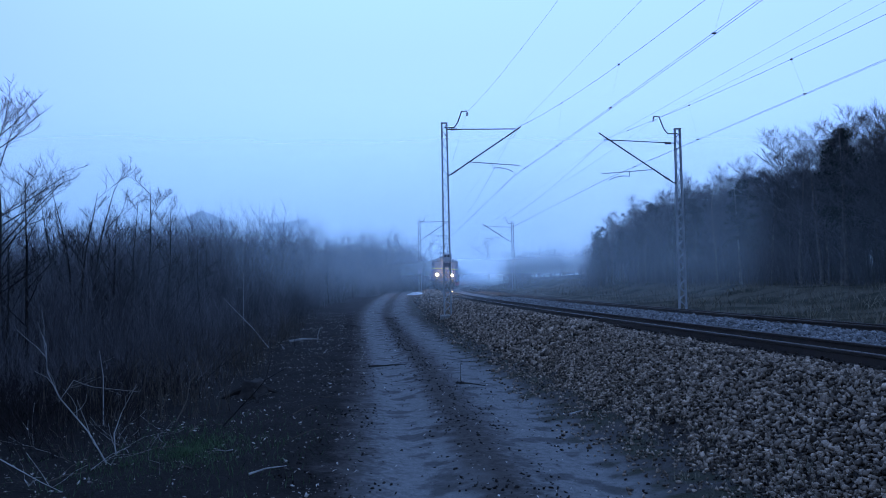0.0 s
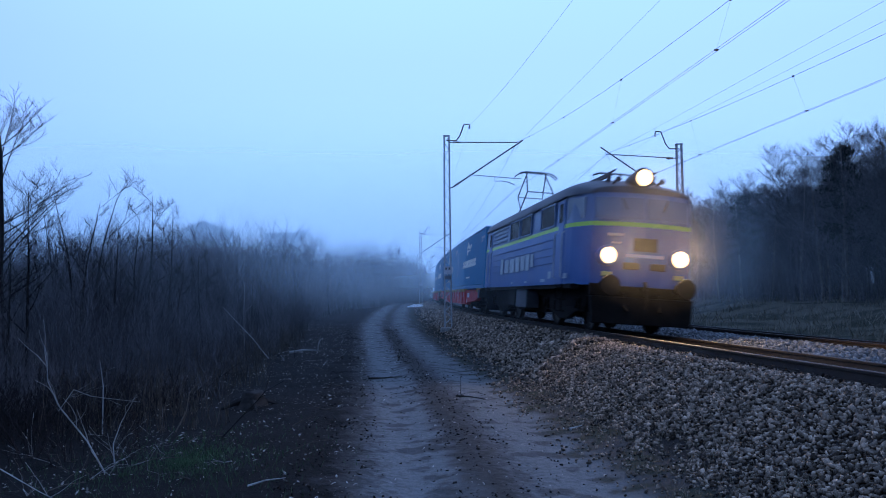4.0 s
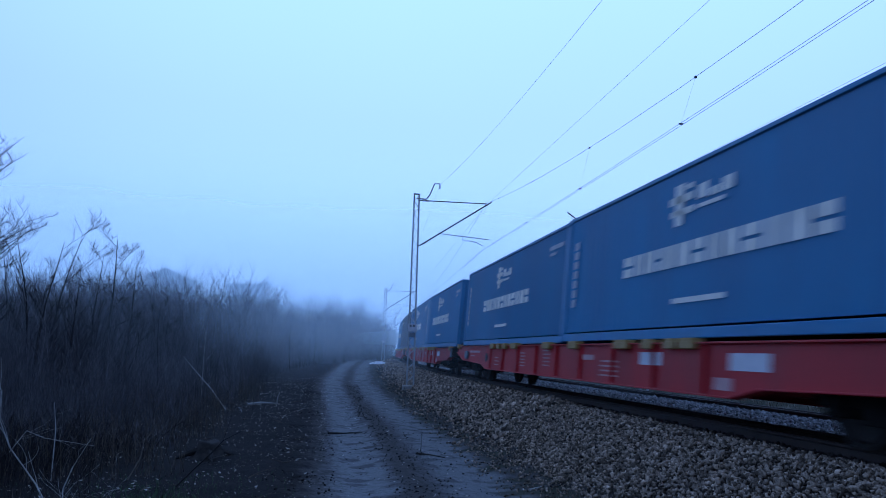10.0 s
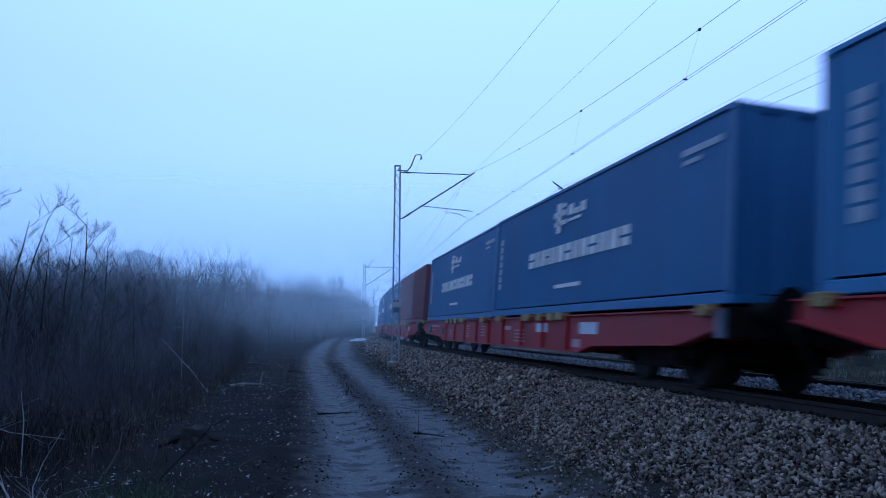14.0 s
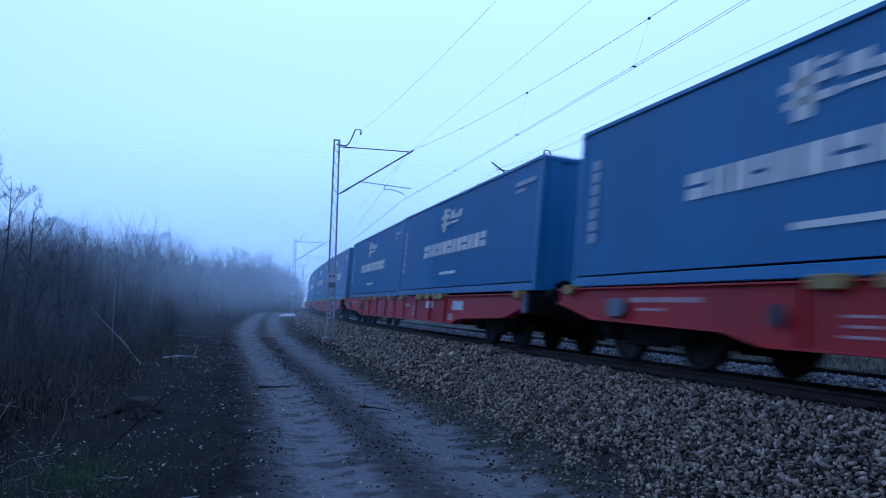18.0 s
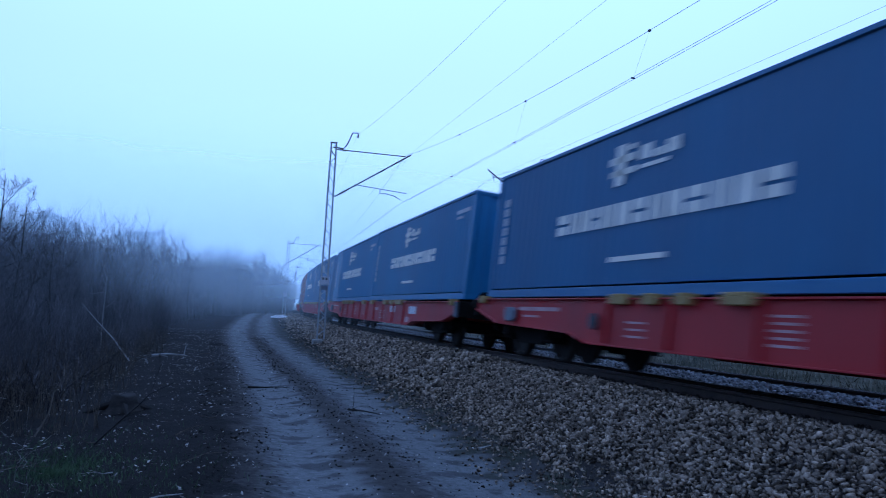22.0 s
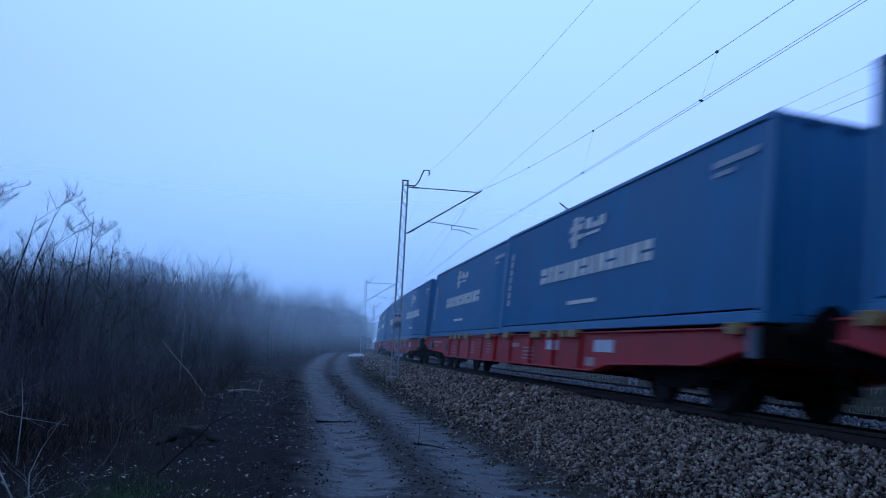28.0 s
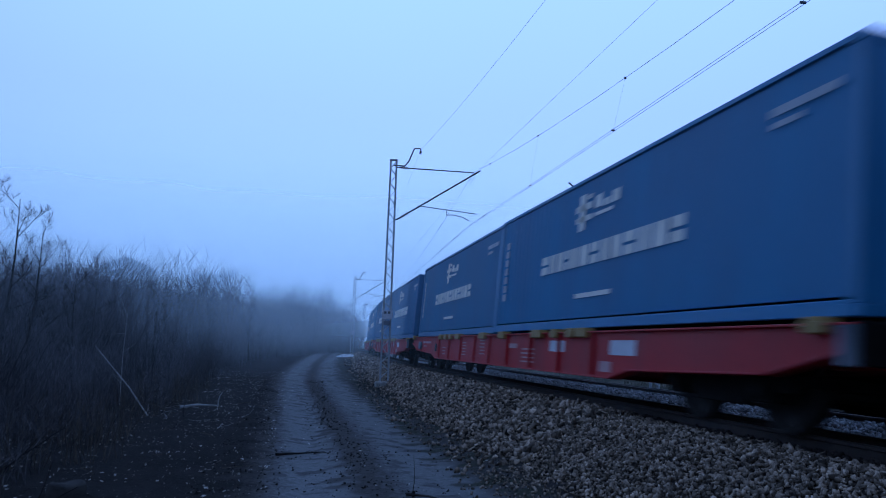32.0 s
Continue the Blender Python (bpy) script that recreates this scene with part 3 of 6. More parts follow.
def build_ballast():
    rng = np.random.default_rng(5)
    bed = thing("ballast_bank", "sloping bank of loose grey-brown broken stone ballast", "ballast", kind="structure")
    kinds = [stones("stone", [(0, 0, 0)], [1.0], STONE_ONE, rng) for _ in range(8)]
    for i in range(300):
        y = 5.2 + 6.5 * rng.random()
        u = 3.95 + 1.1 * rng.random()
        s = 0.026 + 0.020 * rng.random()
        m = pose(across(u, y), y, surface(u, y) + 0.03, 25 * rng.normal(), 25 * rng.normal(), 360 * rng.random()) @ Matrix.Diagonal((s, s, s, 1))
        part("stone", kinds[i % 8], None, bed, at=m)
    big = stones("stone", [(0, 0, 0)], [1.0], CONCRETE, rng)
    for x, y, z, s in ((4.55, 10.2, 0.42, 0.085), (5.22, 8.6, 0.84, 0.07), (4.98, 12.5, 0.8, 0.06)):
        part("stone", big, None, bed, "large pale stone", at=pose(x, y, z, 10, 20, 70) @ Matrix.Diagonal((s, s, s * 0.7, 1)))
    # the shoulder: stones side by side with dark gaps, a second scatter on top, thinning out over the verge
    for y0, y1, gap, lift in ((-6, 3.5, 0.08, 0.016), (3.5, 15, 0.044, 0.016), (15, 44, 0.078, 0.024), (44, 100, 0.14, 0.05)):
        for extra in (0, 1):
            step = gap * (1.0 if not extra else 1.9)
            gu, gy = np.meshgrid(np.arange(2.75, 5.45, step * 0.82), np.arange(y0, y1, step))
            gu, gy = (gu + step * 0.42 * rng.uniform(-1, 1, gu.shape)).ravel(), (gy + step * 0.42 * rng.uniform(-1, 1, gy.shape)).ravel()
            pl, sz = [], []
            for u, y, r, r2 in zip(gu, gy, rng.random(len(gu)), rng.random(len(gu))):
                edge = 3.48 + 0.30 * noise.noise(Vector((u * 1.1, y * 0.55, 2))) + 0.16 * noise.noise(Vector((u * 3, y * 2.2, 9)))
                full = (u - edge) / 0.42
                if r > max(full, 0.16 * math.exp(2.2 * (u - edge))):
                    continue
                pl.append((across(u, y), y, surface(u, y) + 0.22 * gap * (0.5 if full < 0.5 else 1) + (0.45 * gap * extra if full > 0.6 else 0) + 0.15 * gap * r2))
                sz.append(gap * (0.42 + 0.36 * r2 ** 2) * (0.75 if full < 0.4 else 1.0))
            tagged(part("loose_stones", stones("loose_stones", pl, sz, STONE, rng), None, bed), kind="stuff")
    layers = ((15000, 5.45, 7.5, -6, 50, 0.02, 0.026, 0.045, STONE_DARK),
              (15000, 7.5, 9.85, -6, 50, 0.03, 0.035, 0.06, STONE_GREY), (7000, 9.9, 12.5, -4, 60, 0.02, 0.04, 0.07, STONE_DARK))
    for count, u0, u1, y0, y1, lift, s0, s1, m in layers:
        pl = ballast_places(rng, count, u0, u1, y0, y1, lift, 1.25)
        me = stones("loose_stones", pl, s0 + (s1 - s0) * rng.random(count) ** 1.5, m, rng)
        tagged(part("loose_stones", me, None, bed), kind="stuff")


build_ballast()


def build_clods():
    """Crumbs of soil and small dark debris on the road."""
    rng = np.random.default_rng(31)
    pl, sz = [], []
    while len(pl) < 10500:
        y = -4 + 42 * rng.random() ** 1.2
        u = -0.5 + 4.5 * rng.random()
        rut = 0.5 < u < 1.25 or 2.15 < u < 3.25
        if rng.random() < (0.22 if rut else 0.9) and noise.noise(Vector((u * 1.3, y * 1.3, 4))) > -0.15 + 0.5 * rng.normal():
            pl.append((u - ROAD_VEER(y) + shift(y), y, height(u, y) + 0.002))
            sz.append(0.004 + 0.016 * rng.random() ** 2.2)
    me = stones("soil_crumbs", pl, sz, CLOD, rng)
    thing("soil_crumbs", "dark crumbs of soil strewn over the dirt road", "soil", kind="stuff", mesh=me)


ROAD_VEER = lambda y: 0.85 * max(0.0, min(1.0, (y - 12) / 34)) ** 1.5
CLOD = mat("dark_soil_crumbs", (0.006, 0.005, 0.005), (0.05, 0.043, 0.04), 9, 60, 0.95, island=0.7, bump=0)
build_clods()

# a low heap of ballast between the tracks
heap = sweep([(-0.95, -0.07), (-0.7, 0.02), (-0.3, 0.06), (0.3, 0.06), (0.75, 0.02), (1.0, -0.07)], 8.6, -0.235, 8.6)
thing("ballast_crown", "grey ballast heaped between the two tracks", "ballast", kind="structure", mesh=heap.mesh("ballast_crown", STONE_GREY, smooth=False))


# ---- overhead line ----
def catenary_mast(tall, label, far_side=0):
    """A lattice mast; its bracket points along +x."""
    mast = thing("catenary_mast", label, "catenary mast", "overhead line masts")
    wide0, wide1 = 0.155, 0.115
    for s in (-1, 1):
        g = Geo()
        lo, hi = s * wide0, s * wide1
        for (x0, x1, y0, y1) in ((-0.006, 0.006, -0.07, 0.07), (-0.03, 0.03, -0.07, -0.058), (-0.03, 0.03, 0.058, 0.07)):
            c = [(lo + x, y, 0.0) for x, y in ((x0, y0), (x1, y0), (x1, y1), (x0, y1))] + [(hi + x, y, tall) for x, y in ((x0, y0), (x1, y0), (x1, y1), (x0, y1))]
            g.add(c, [(3, 2, 1, 0), (4, 5, 6, 7), (0, 1, 5, 4), (1, 2, 6, 5), (2, 3, 7, 6), (3, 0, 4, 7)])
        part("post_channel", g, GALV, mast, "weathered pale steel channel")
    steps = int(tall / 0.30)
    for i in range(steps):
        z0, z1 = 0.12 + i * 0.30, 0.12 + (i + 1) * 0.30
        s = 1 if i % 2 else -1
        w = lambda z: wide0 + (wide1 - wide0) * z / tall
        g = Geo()
        for y in (-0.062, 0.062):
            g.tube([(s * w(z0), y, z0), (-s * w(z1), y, z1)], 0.016, 4)
        part("lacing_bar", g, GALV, mast)
    part("foundation", Geo().box(-0.34, -0.30, -0.6, 0.34, 0.30, -0.02), CONCRETE, mast, "weathered concrete footing", bevel=0.03)
    part("mast_cap", Geo().box(-0.15, -0.09, tall, 0.15, 0.09, tall + 0.03), DARK_STEEL, mast)
    t = tall
    low = 0.35 * far_side
    g = Geo().tube([(0.12, 0, t - 0.28 - low), (3.35, 0, t - 0.26 - 0.6 * low)], 0.024, 6)
    part("top_tie", g, DARK_STEEL, mast, "dark steel top tie rod")
    g = Geo().tube([(0.1, 0, t - 2.42), (0.25, 0, t - 2.40), (3.6, 0, t - 0.16)], 0.032, 8)
    part("bracket_tube", g, DARK_STEEL, mast, "dark diagonal bracket tube")
    for (x, z, d) in ((0.32, t - 0.28 - low, (1, 0, 0)), (0.42, t - 2.29, (0.83, 0, 0.56))):
        g = Geo()
        for k in range(5):
            p = Vector((x, 0, z)) + Vector(d) * (0.06 * k)
            g.tube([p, p + Vector(d) * 0.028], [0.065, 0.045], 8)
        part("insulator", g, PORCELAIN, mast, "brown ribbed porcelain insulator")
    g = Geo().tube([(1.05, 0, t - 1.80), (3.5, 0, t - 1.98)], 0.018, 6)
    part("registration_tube", g, DARK_STEEL, mast)
    g = Geo().tube([(2.25, 0, t - 1.88), (2.25, 0, t - 2.10), (2.55, 0, t - 2.08), (2.9, 0, t - 2.14), (3.2, 0, t - 2.28)], 0.018, 6)
    part("steady_arm", g, DARK_STEEL, mast, "drooping steady arm of the contact wire")
    g = Geo().tube([(0.0, 0, t - 0.20), (0.45, 0, t - 0.20), (0.62, 0, t + 0.02), (0.82, 0, t + 0.56), (1.06, 0, t + 0.58), (1.10, 0, t + 0.46)], 0.030, 6)
    part("earth_wire_horn", g, DARK_STEEL, mast, "bent steel horn on the mast top")
    g = Geo()
    for k in range(3):
        g.tube([(1.08, 0, t + 0.47 - 0.05 * k), (1.08, 0, t + 0.45 - 0.05 * k)], [0.06, 0.04], 8)
    part("insulator", g, PORCELAIN, mast)
    g = Geo().tube([(3.45, 0, t - 0.26), (3.2, 0, t - 0.75)], 0.008, 4)
    part("dropper", g, WIRE, mast)
    return mast


SPAN_Y = (-22.0, 34.5, 90.5, 146.5)
SPAN2_Y = (-23.0, 32.3, 90.0, 146.0)
MAST_U, MAST2_U = (3.68, 3.68, 3.30, 3.3), (13.98, 13.98, 14.5, 14.5)
mast = catenary_mast(8.85, "weathered lattice steel catenary mast standing on the ballast foot")
plate = Geo().box(-0.20, -0.16, 2.42, 0.20, -0.145, 2.78)
part("sign_plate", plate, PLATE, mast, "small pale plate with dark bars", bevel=0.004)
for k in range(2):
    bar = Geo().box(-0.13 + 0.15 * k, -0.164, 2.63, -0.04 + 0.15 * k, -0.1605, 2.73)
    part("plate_marking", bar, DARK_STEEL, mast, "dark bar on the plate")
part("warning_band", Geo().box(-0.13, -0.165, 2.18, 0.13, -0.148, 2.36), BLUE_GREY, mast, "smaller blue-grey plate below")
mast.matrix_basis = pose(MAST_U[1] + shift(34.5), 34.5, 0.34)
for k in (0, 2, 3):
    copy_thing(mast, pose(MAST_U[k] + shift(SPAN_Y[k]), SPAN_Y[k], 0.34, 0, 0, heading(SPAN_Y[k])))
mast2 = catenary_mast(8.05, "weathered pale lattice mast beside the far track", 1)
mast2.matrix_basis = pose(MAST2_U[1] + shift(SPAN2_Y[1]), SPAN2_Y[1], 0.42, 0, 0, 180)
for k in (0, 2, 3):
    copy_thing(mast2, pose(MAST2_U[k] + shift(SPAN2_Y[k]), SPAN2_Y[k], 0.42 + (0.3 if k > 1 else 0), 0, 0, 180 + heading(SPAN2_Y[k])))


def wire(name, label, ends, sag, radius=0.012, offset=0.0):
    """A wire over all spans; ends: (u, y, z) at each mast."""
    g = Geo()
    for (u0, y0, z0), (u1, y1, z1) in zip(ends, ends[1:]):
        pts = []
        for i in range(17):
            k = i / 16
            y = y0 + (y1 - y0) * k
            pts.append((u0 + (u1 - u0) * k + shift(y) + offset, y, z0 + (z1 - z0) * k - 4 * sag * k * (1 - k)))
        g.tube(pts, radius, 5, closed=False)
    ob = thing(name, label, "overhead wire", "overhead wires", mesh=g.mesh(name, WIRE))
    return ob


def overhead(span, tip_u, contact_u, zc, zm, earth_u, ze, sag, stagger, drop, earth_sag):
    ys = span
    cu = [contact_u + (stagger if i % 2 else -stagger) for i in range(len(ys))]
    for o in (-0.035, 0.035):
        wire("contact_wire", "thin dark contact wire stretched over the track", [(u, y, zc) for u, y in zip(cu, ys)], drop, 0.004, o)
    mess = wire("messenger_wire", "sagging messenger wire hung from mast brackets", [(tip_u, y, zm) for y in ys], sag, 0.0050)
    wire("feeder_wire", "thin feeder wire between the bracket tips", [(tip_u + 0.12, y, zm + 0.02) for y in ys], 0.35, 0.0035)
    wire("earth_wire", "thin earth wire slung between mast horns", [(earth_u, y, ze) for y in ys], earth_sag, 0.0035)
    for (y0, y1), u0, u1 in zip(zip(ys, ys[1:]), cu, cu[1:]):
        if y0 > 60:
            continue
        count = 9
        for i in range(count):
            k = (i + 0.5) / count
            y = y0 + (y1 - y0) * k
            zt = zm - 4 * sag * k * (1 - k)
            zb = zc - 4 * drop * k * (1 - k)
            ub = u0 + (u1 - u0) * k
            g = Geo().tube([(tip_u + shift(y), y, zt), (ub + shift(y), y, zb)], 0.0015, 4)
            g.box(ub + shift(y) - 0.04, y - 0.016, zb - 0.006, ub + shift(y) + 0.04, y + 0.016, zb + 0.02)
            g.box(tip_u + shift(y) - 0.02, y - 0.025, zt - 0.02, tip_u + shift(y) + 0.02, y + 0.025, zt + 0.02)
            part("dropper", g, WIRE, mess, "thin dropper with a clamp")


overhead(SPAN_Y, 7.0, 6.65, 6.68, 8.95, 4.76, 9.72, 1.8, 0.2, 0.42, 1.7)
overhead(SPAN2_Y, 10.7, 11.1, 6.35, 8.05, 12.9, 8.85, 1.15, -0.2, 0.1, 0.5)


# ---- the train ----
# Vehicles are built with the rail top at z = 0 and the line along y; they run towards -y.
def wheelset_mesh(radius, name="wheelset"):
    g = Geo()
    ring = 20
    for s in (-1, 1):
        prof = [(0.66, 0.10), (0.68, 0.17), (0.69, radius - 0.09), (0.685, radius + 0.028), (0.715, radius + 0.028), (0.725, radius), (0.815, radius - 0.006),
                (0.82, radius - 0.06), (0.775, radius - 0.09), (0.755, 0.17), (0.79, 0.10)]
        o = len(g.v)
        for x, r in prof:
            for k in range(ring):
                a = 2 * math.pi * k / ring
                g.v.append((s * x, r * math.cos(a), r * math.sin(a)))
        m = len(prof)
        for i in range(m):
            for k in range(ring):
                q = [o + i * ring + k, o + i * ring + (k + 1) % ring, o + ((i + 1) % m) * ring + (k + 1) % ring, o + ((i + 1) % m) * ring + k]
                g.f.append(tuple(q if s > 0 else q[::-1]))
        for k in range(3):
            a = 2 * math.pi * k / 3
            c, d = math.cos(a) * 0.3, math.sin(a) * 0.3
            g.box(s * 0.755 - 0.012, c - 0.05, d - 0.05, s * 0.755 + 0.012, c + 0.05, d + 0.05)
    g.tube([(-1.0, 0, 0), (1.0, 0, 0)], 0.085, 12)
    return g.mesh(name, WHEEL)


def bogie_parts(parent, y, gear, base, radius):
    """A two-axle bogie as a part of its vehicle."""
    bogie = part("bogie", gear["bolster"], None, parent, "grimy black two-axle bogie", at=pose(0, y, 0))
    for s in (-1, 1):
        part("bogie_side_frame", gear["frame"], None, bogie, at=pose(s * 1.0, 0, 0))
    for k in (-1, 1):
        part("wheelset", gear["wheels"], None, bogie, at=pose(0, k * base / 2, radius))
    return bogie


def bogie_gear(base, radius):
    g = Geo()
    h = base / 2
    g.prism([(-h - 0.42, 0.42), (-h - 0.42, 0.62), (-h + 0.25, 0.78), (-0.45, 0.66), (0.45, 0.66), (h - 0.25, 0.78), (h + 0.42, 0.62), (h + 0.42, 0.42), (h - 0.3, 0.42), (0.55, 0.26), (-0.55, 0.26), (-h + 0.3, 0.42)], -0.07, 0.07)
    for s in (-1, 1):
        g.box(-0.14, s * h - 0.17, radius - 0.15, 0.14, s * h + 0.17, radius + 0.15)
        g.tube([(-0.2, s * h, radius), (0.2, s * h, radius)], 0.11, 12)
        for o in (-0.24, 0.24):
            for r in range(3):
                g.tube([(0, s * h + o, 0.44 + 0.07 * r), (0, s * h + o, 0.48 + 0.07 * r)], 0.07, 10)
    frame_mesh = g.mesh("bogie_side_frame", BLACK, bevel=0.012)
    b = Geo().box(-0.95, -0.2, 0.45, 0.95, 0.2, 0.72)
    if base > 2.5:
        # traction motors and brake gear between the wheels
        b.box(-0.62, -h - 0.1, 0.30, 0.62, h + 0.1, 0.86)
        for s in (-1, 1):
            b.box(s * 1.02 - 0.06, -h - 0.55, 0.55, s * 1.02 + 0.06, h + 0.55, 0.92)
            b.box(s * 0.98 - 0.08, -0.5, 0.22, s * 0.98 + 0.08, 0.5, 0.60)
    b.box(-0.95, -h - 0.5, 0.5, 0.95, -h - 0.4, 0.62).box(-0.95, h + 0.4, 0.5, 0.95, h + 0.5, 0.62)
    for s in (-1, 1):
        for k in (-1, 1):
            b.box(s * 0.76 - 0.05, k * (h - radius - 0.09) - 0.05, 0.3, s * 0.76 + 0.05, k * (h - radius - 0.09) + 0.05, 0.62)
    return {"frame": frame_mesh, "bolster": b.mesh("bogie", BLACK, bevel=0.01), "wheels": wheelset_mesh(radius)}


def buffer_parts(parent, y, way):
    """Two buffers, a hook and two hoses at a vehicle's end; way: -1 at the front."""
    for s in (-1, 1):
        x = s * 0.875
        g = Geo().tube([(x, y, 1.06), (x, y + way * 0.32, 1.06)], [0.13, 0.11], 14)
        b = part("buffer", g, BLACK, parent, "black sprung buffer")
        d = Geo().tube([(x, y + way * 0.30, 1.06), (x, y + way * 0.55, 1.06), (x, y + way * 0.56, 1.06), (x, y + way * 0.60, 1.06)], [0.08, 0.08, 0.235, 0.225], 18)
        part("buffer_head", d, BLACK, b)
    g = Geo().tube([(0, y, 1.02), (0, y + way * 0.30, 1.02), (0, y + way * 0.40, 1.08), (0, y + way * 0.36, 1.16)], 0.045, 8)
    g.tube([(0, y + way * 0.30, 1.0), (0.05, y + way * 0.42, 0.75), (0, y + way * 0.40, 0.55)], 0.03, 6)
    part("draw_hook", g, BLACK, parent, "coupling hook with a hanging screw link")
    for x in (-0.42, 0.42):
        g = Geo().tube([(x, y, 0.92), (x, y + way * 0.18, 0.88), (x, y + way * 0.24, 0.62), (x * 0.9, y + way * 0.34, 0.5)], 0.028, 6)
        part("brake_hose", g, RUBBER, parent, "hanging black brake hose")


GEAR = bogie_gear(1.8, 0.46)
LOCO_GEAR = bogie_gear(3.05, 0.61)
WAGON_LENGTH = 26.03


def build_wagon():
    """An 80-foot flat container wagon; its middle is at y = 0."""
    w = thing("container_wagon", "red steel container wagon with deep side sills", "freight wagon", "wagons of the train")
    e = 12.35
    for s in (-1, 1):
        g = Geo()
        out = [(-e, 0.86), (-11.1, 0.60), (-7.9, 0.52), (-7.2, 0.38), (7.2, 0.38), (7.9, 0.52), (11.1, 0.60), (e, 0.86), (e, 1.06), (-e, 1.06)]
        g.prism(out, s * 1.24, s * 1.27)
        # flanges
        lower = [(-e, 0.86), (-11.1, 0.60), (-7.9, 0.52), (-7.2, 0.38), (7.2, 0.38), (7.9, 0.52), (11.1, 0.60), (e, 0.86)]
        for (y0, z0), (y1, z1) in zip(lower, lower[1:]):
            g.prism([(y0, z0 - 0.018), (y1, z1 - 0.018), (y1, z1 + 0.006), (y0, z0 + 0.006)], s * 1.12, s * 1.32)
        g.box(min(s * 1.10, s * 1.33), -e, 1.06, max(s * 1.10, s * 1.33), e, 1.085)
        sill = part("side_sill", g, RED, w, "red painted deep steel side sill", bevel=0.004)
        for y in (-6.6, -5.0, -3.3, -1.6, 0.0, 1.6, 3.3, 5.0, 6.6):
            g = Geo().prism([(-0.02, 0.40), (0.02, 0.40), (0.02, 1.05), (-0.02, 1.05)], s * 1.27, s * 1.325)
            part("stiffener", g, RED, sill, at=pose(0, y + 0.08, 0))
        for y, wd in ((-6.1, 0.42), (-5.55, 0.30), (-4.75, 0.30), (-3.7, 0.55), (-1.15, 0.48), (0.75, 0.48), (3.7, 0.5), (4.75, 0.30), (5.5, 0.30), (6.3, 0.42), (-11.9, 0.25), (11.9, 0.25)):
            g = Geo().prism([(-wd / 2, 0.985), (wd / 2, 0.985), (wd / 2 + 0.05, 1.10), (-wd / 2 - 0.05, 1.10)], s * 1.272, s * 1.38)
            g.box(min(s * 1.2, s * 1.38), -wd / 2, 1.086, max(s * 1.2, s * 1.38), wd / 2, 1.14)
            part("container_stop", g, OCHRE, w, "ochre folding container stop", at=pose(0, y, 0), bevel=0.01)
        sx = s * 1.2725
        if s > 0:
            continue
        for y, z, wd, ht, kind in ((9.2, 0.86, 1.7, 0.07, "m"), (9.5, 0.74, 0.7, 0.04, "m"), (5.9, 0.52, 0.5, 0.30, "l"), (3.0, 0.55, 0.45, 0.40, "l"), (0.9, 0.6, 0.5, 0.42, "l"),
                                   (-1.9, 0.78, 0.6, 0.10, "m"), (-3.0, 0.50, 0.9, 0.34, "l"), (-4.75, 0.74, 0.8, 0.20, "p"), (-7.6, 0.72, 0.9, 0.22, "p"), (-7.0, 0.46, 0.45, 0.16, "m")):
            g = Geo()
            a, b = min(sx, sx + s * 0.004), max(sx, sx + s * 0.004)
            if kind == "l":
                rows = max(3, int(ht / 0.08))
                for k in range(rows):
                    g.box(a, y - wd / 2, z + k * ht / rows, b, y + wd / 2 * (1 - 0.12 * (k % 2)), z + k * ht / rows + 0.030)
            else:
                g.box(a, y - wd / 2, z, b, y + wd / 2, z + ht)
            part("label_plate" if kind == "p" else "stencil_marking", g, PLATE if kind == "p" else RED_MARK, w, "pale label plate" if kind == "p" else "faded pale stencil lines")
    g = Geo().prism([(-e, 0.78), (-8.8, 0.62), (-7, 0.46), (7, 0.46), (8.8, 0.62), (e, 0.78), (e, 1.04), (-e, 1.04)], -0.28, 0.28)
    part("centre_sill", g, RED, w)
    for y in (-11, -9, -6.6, -3.3, 0, 3.3, 6.6, 9, 11):
        part("cross_member", Geo().box(-1.24, -0.09, 0.72, 1.24, 0.09, 1.03), RED, w, at=pose(0, y, 0))
    for s in (-1, 1):
        g = Geo().box(-1.30, min(s * e, s * (e + 0.10)), 0.72, 1.30, max(s * e, s * (e + 0.10)), 1.10)
        # black instead of wagon red: the gap's shade is put into the colour
        part("end_beam", g, BLACK, w, "end beam blackened for the shade between wagons", bevel=0.01)
        buffer_parts(w, s * (e + 0.06), s)
        bogie_parts(w, s * 9.9, GEAR, 1.8, 0.46)
    g = Geo().tube([(-0.75, -1.6, 0.60), (-0.75, -0.4, 0.60)], 0.19, 14)
    part("air_reservoir", g, BLACK, w, "black air reservoir under the frame")
    g = Geo().prism([(10.18, 0.64), (10.50, 0.64), (10.58, 0.71), (10.58, 0.85), (10.50, 0.91), (10.18, 0.91), (10.10, 0.85), (10.10, 0.71)], -1.36, -1.29)
    part("brake_control_box", g, BLUE_GREY, w, "blue-grey brake control plate on the sill", bevel=0.012)
    g = Geo().box(-1.36, -12.40, 0.70, -1.28, -12.24, 1.06).box(-1.36, -12.40, 1.02, -1.16, -12.24, 1.06)
    part("corner_bracket", g, BLUE_GREY, w, "blue-grey corner bracket with a step", bevel=0.01)
    g = Geo().tube([(1.33, 2.2, 0.72), (1.36, 2.2, 0.72)], 0.17, 16).tube([(-1.36, 7.0, 0.72), (-1.33, 7.0, 0.72)], 0.13, 16)
    part("handwheel", g, DARK_STEEL, w, "dark brake handwheel")
    return w


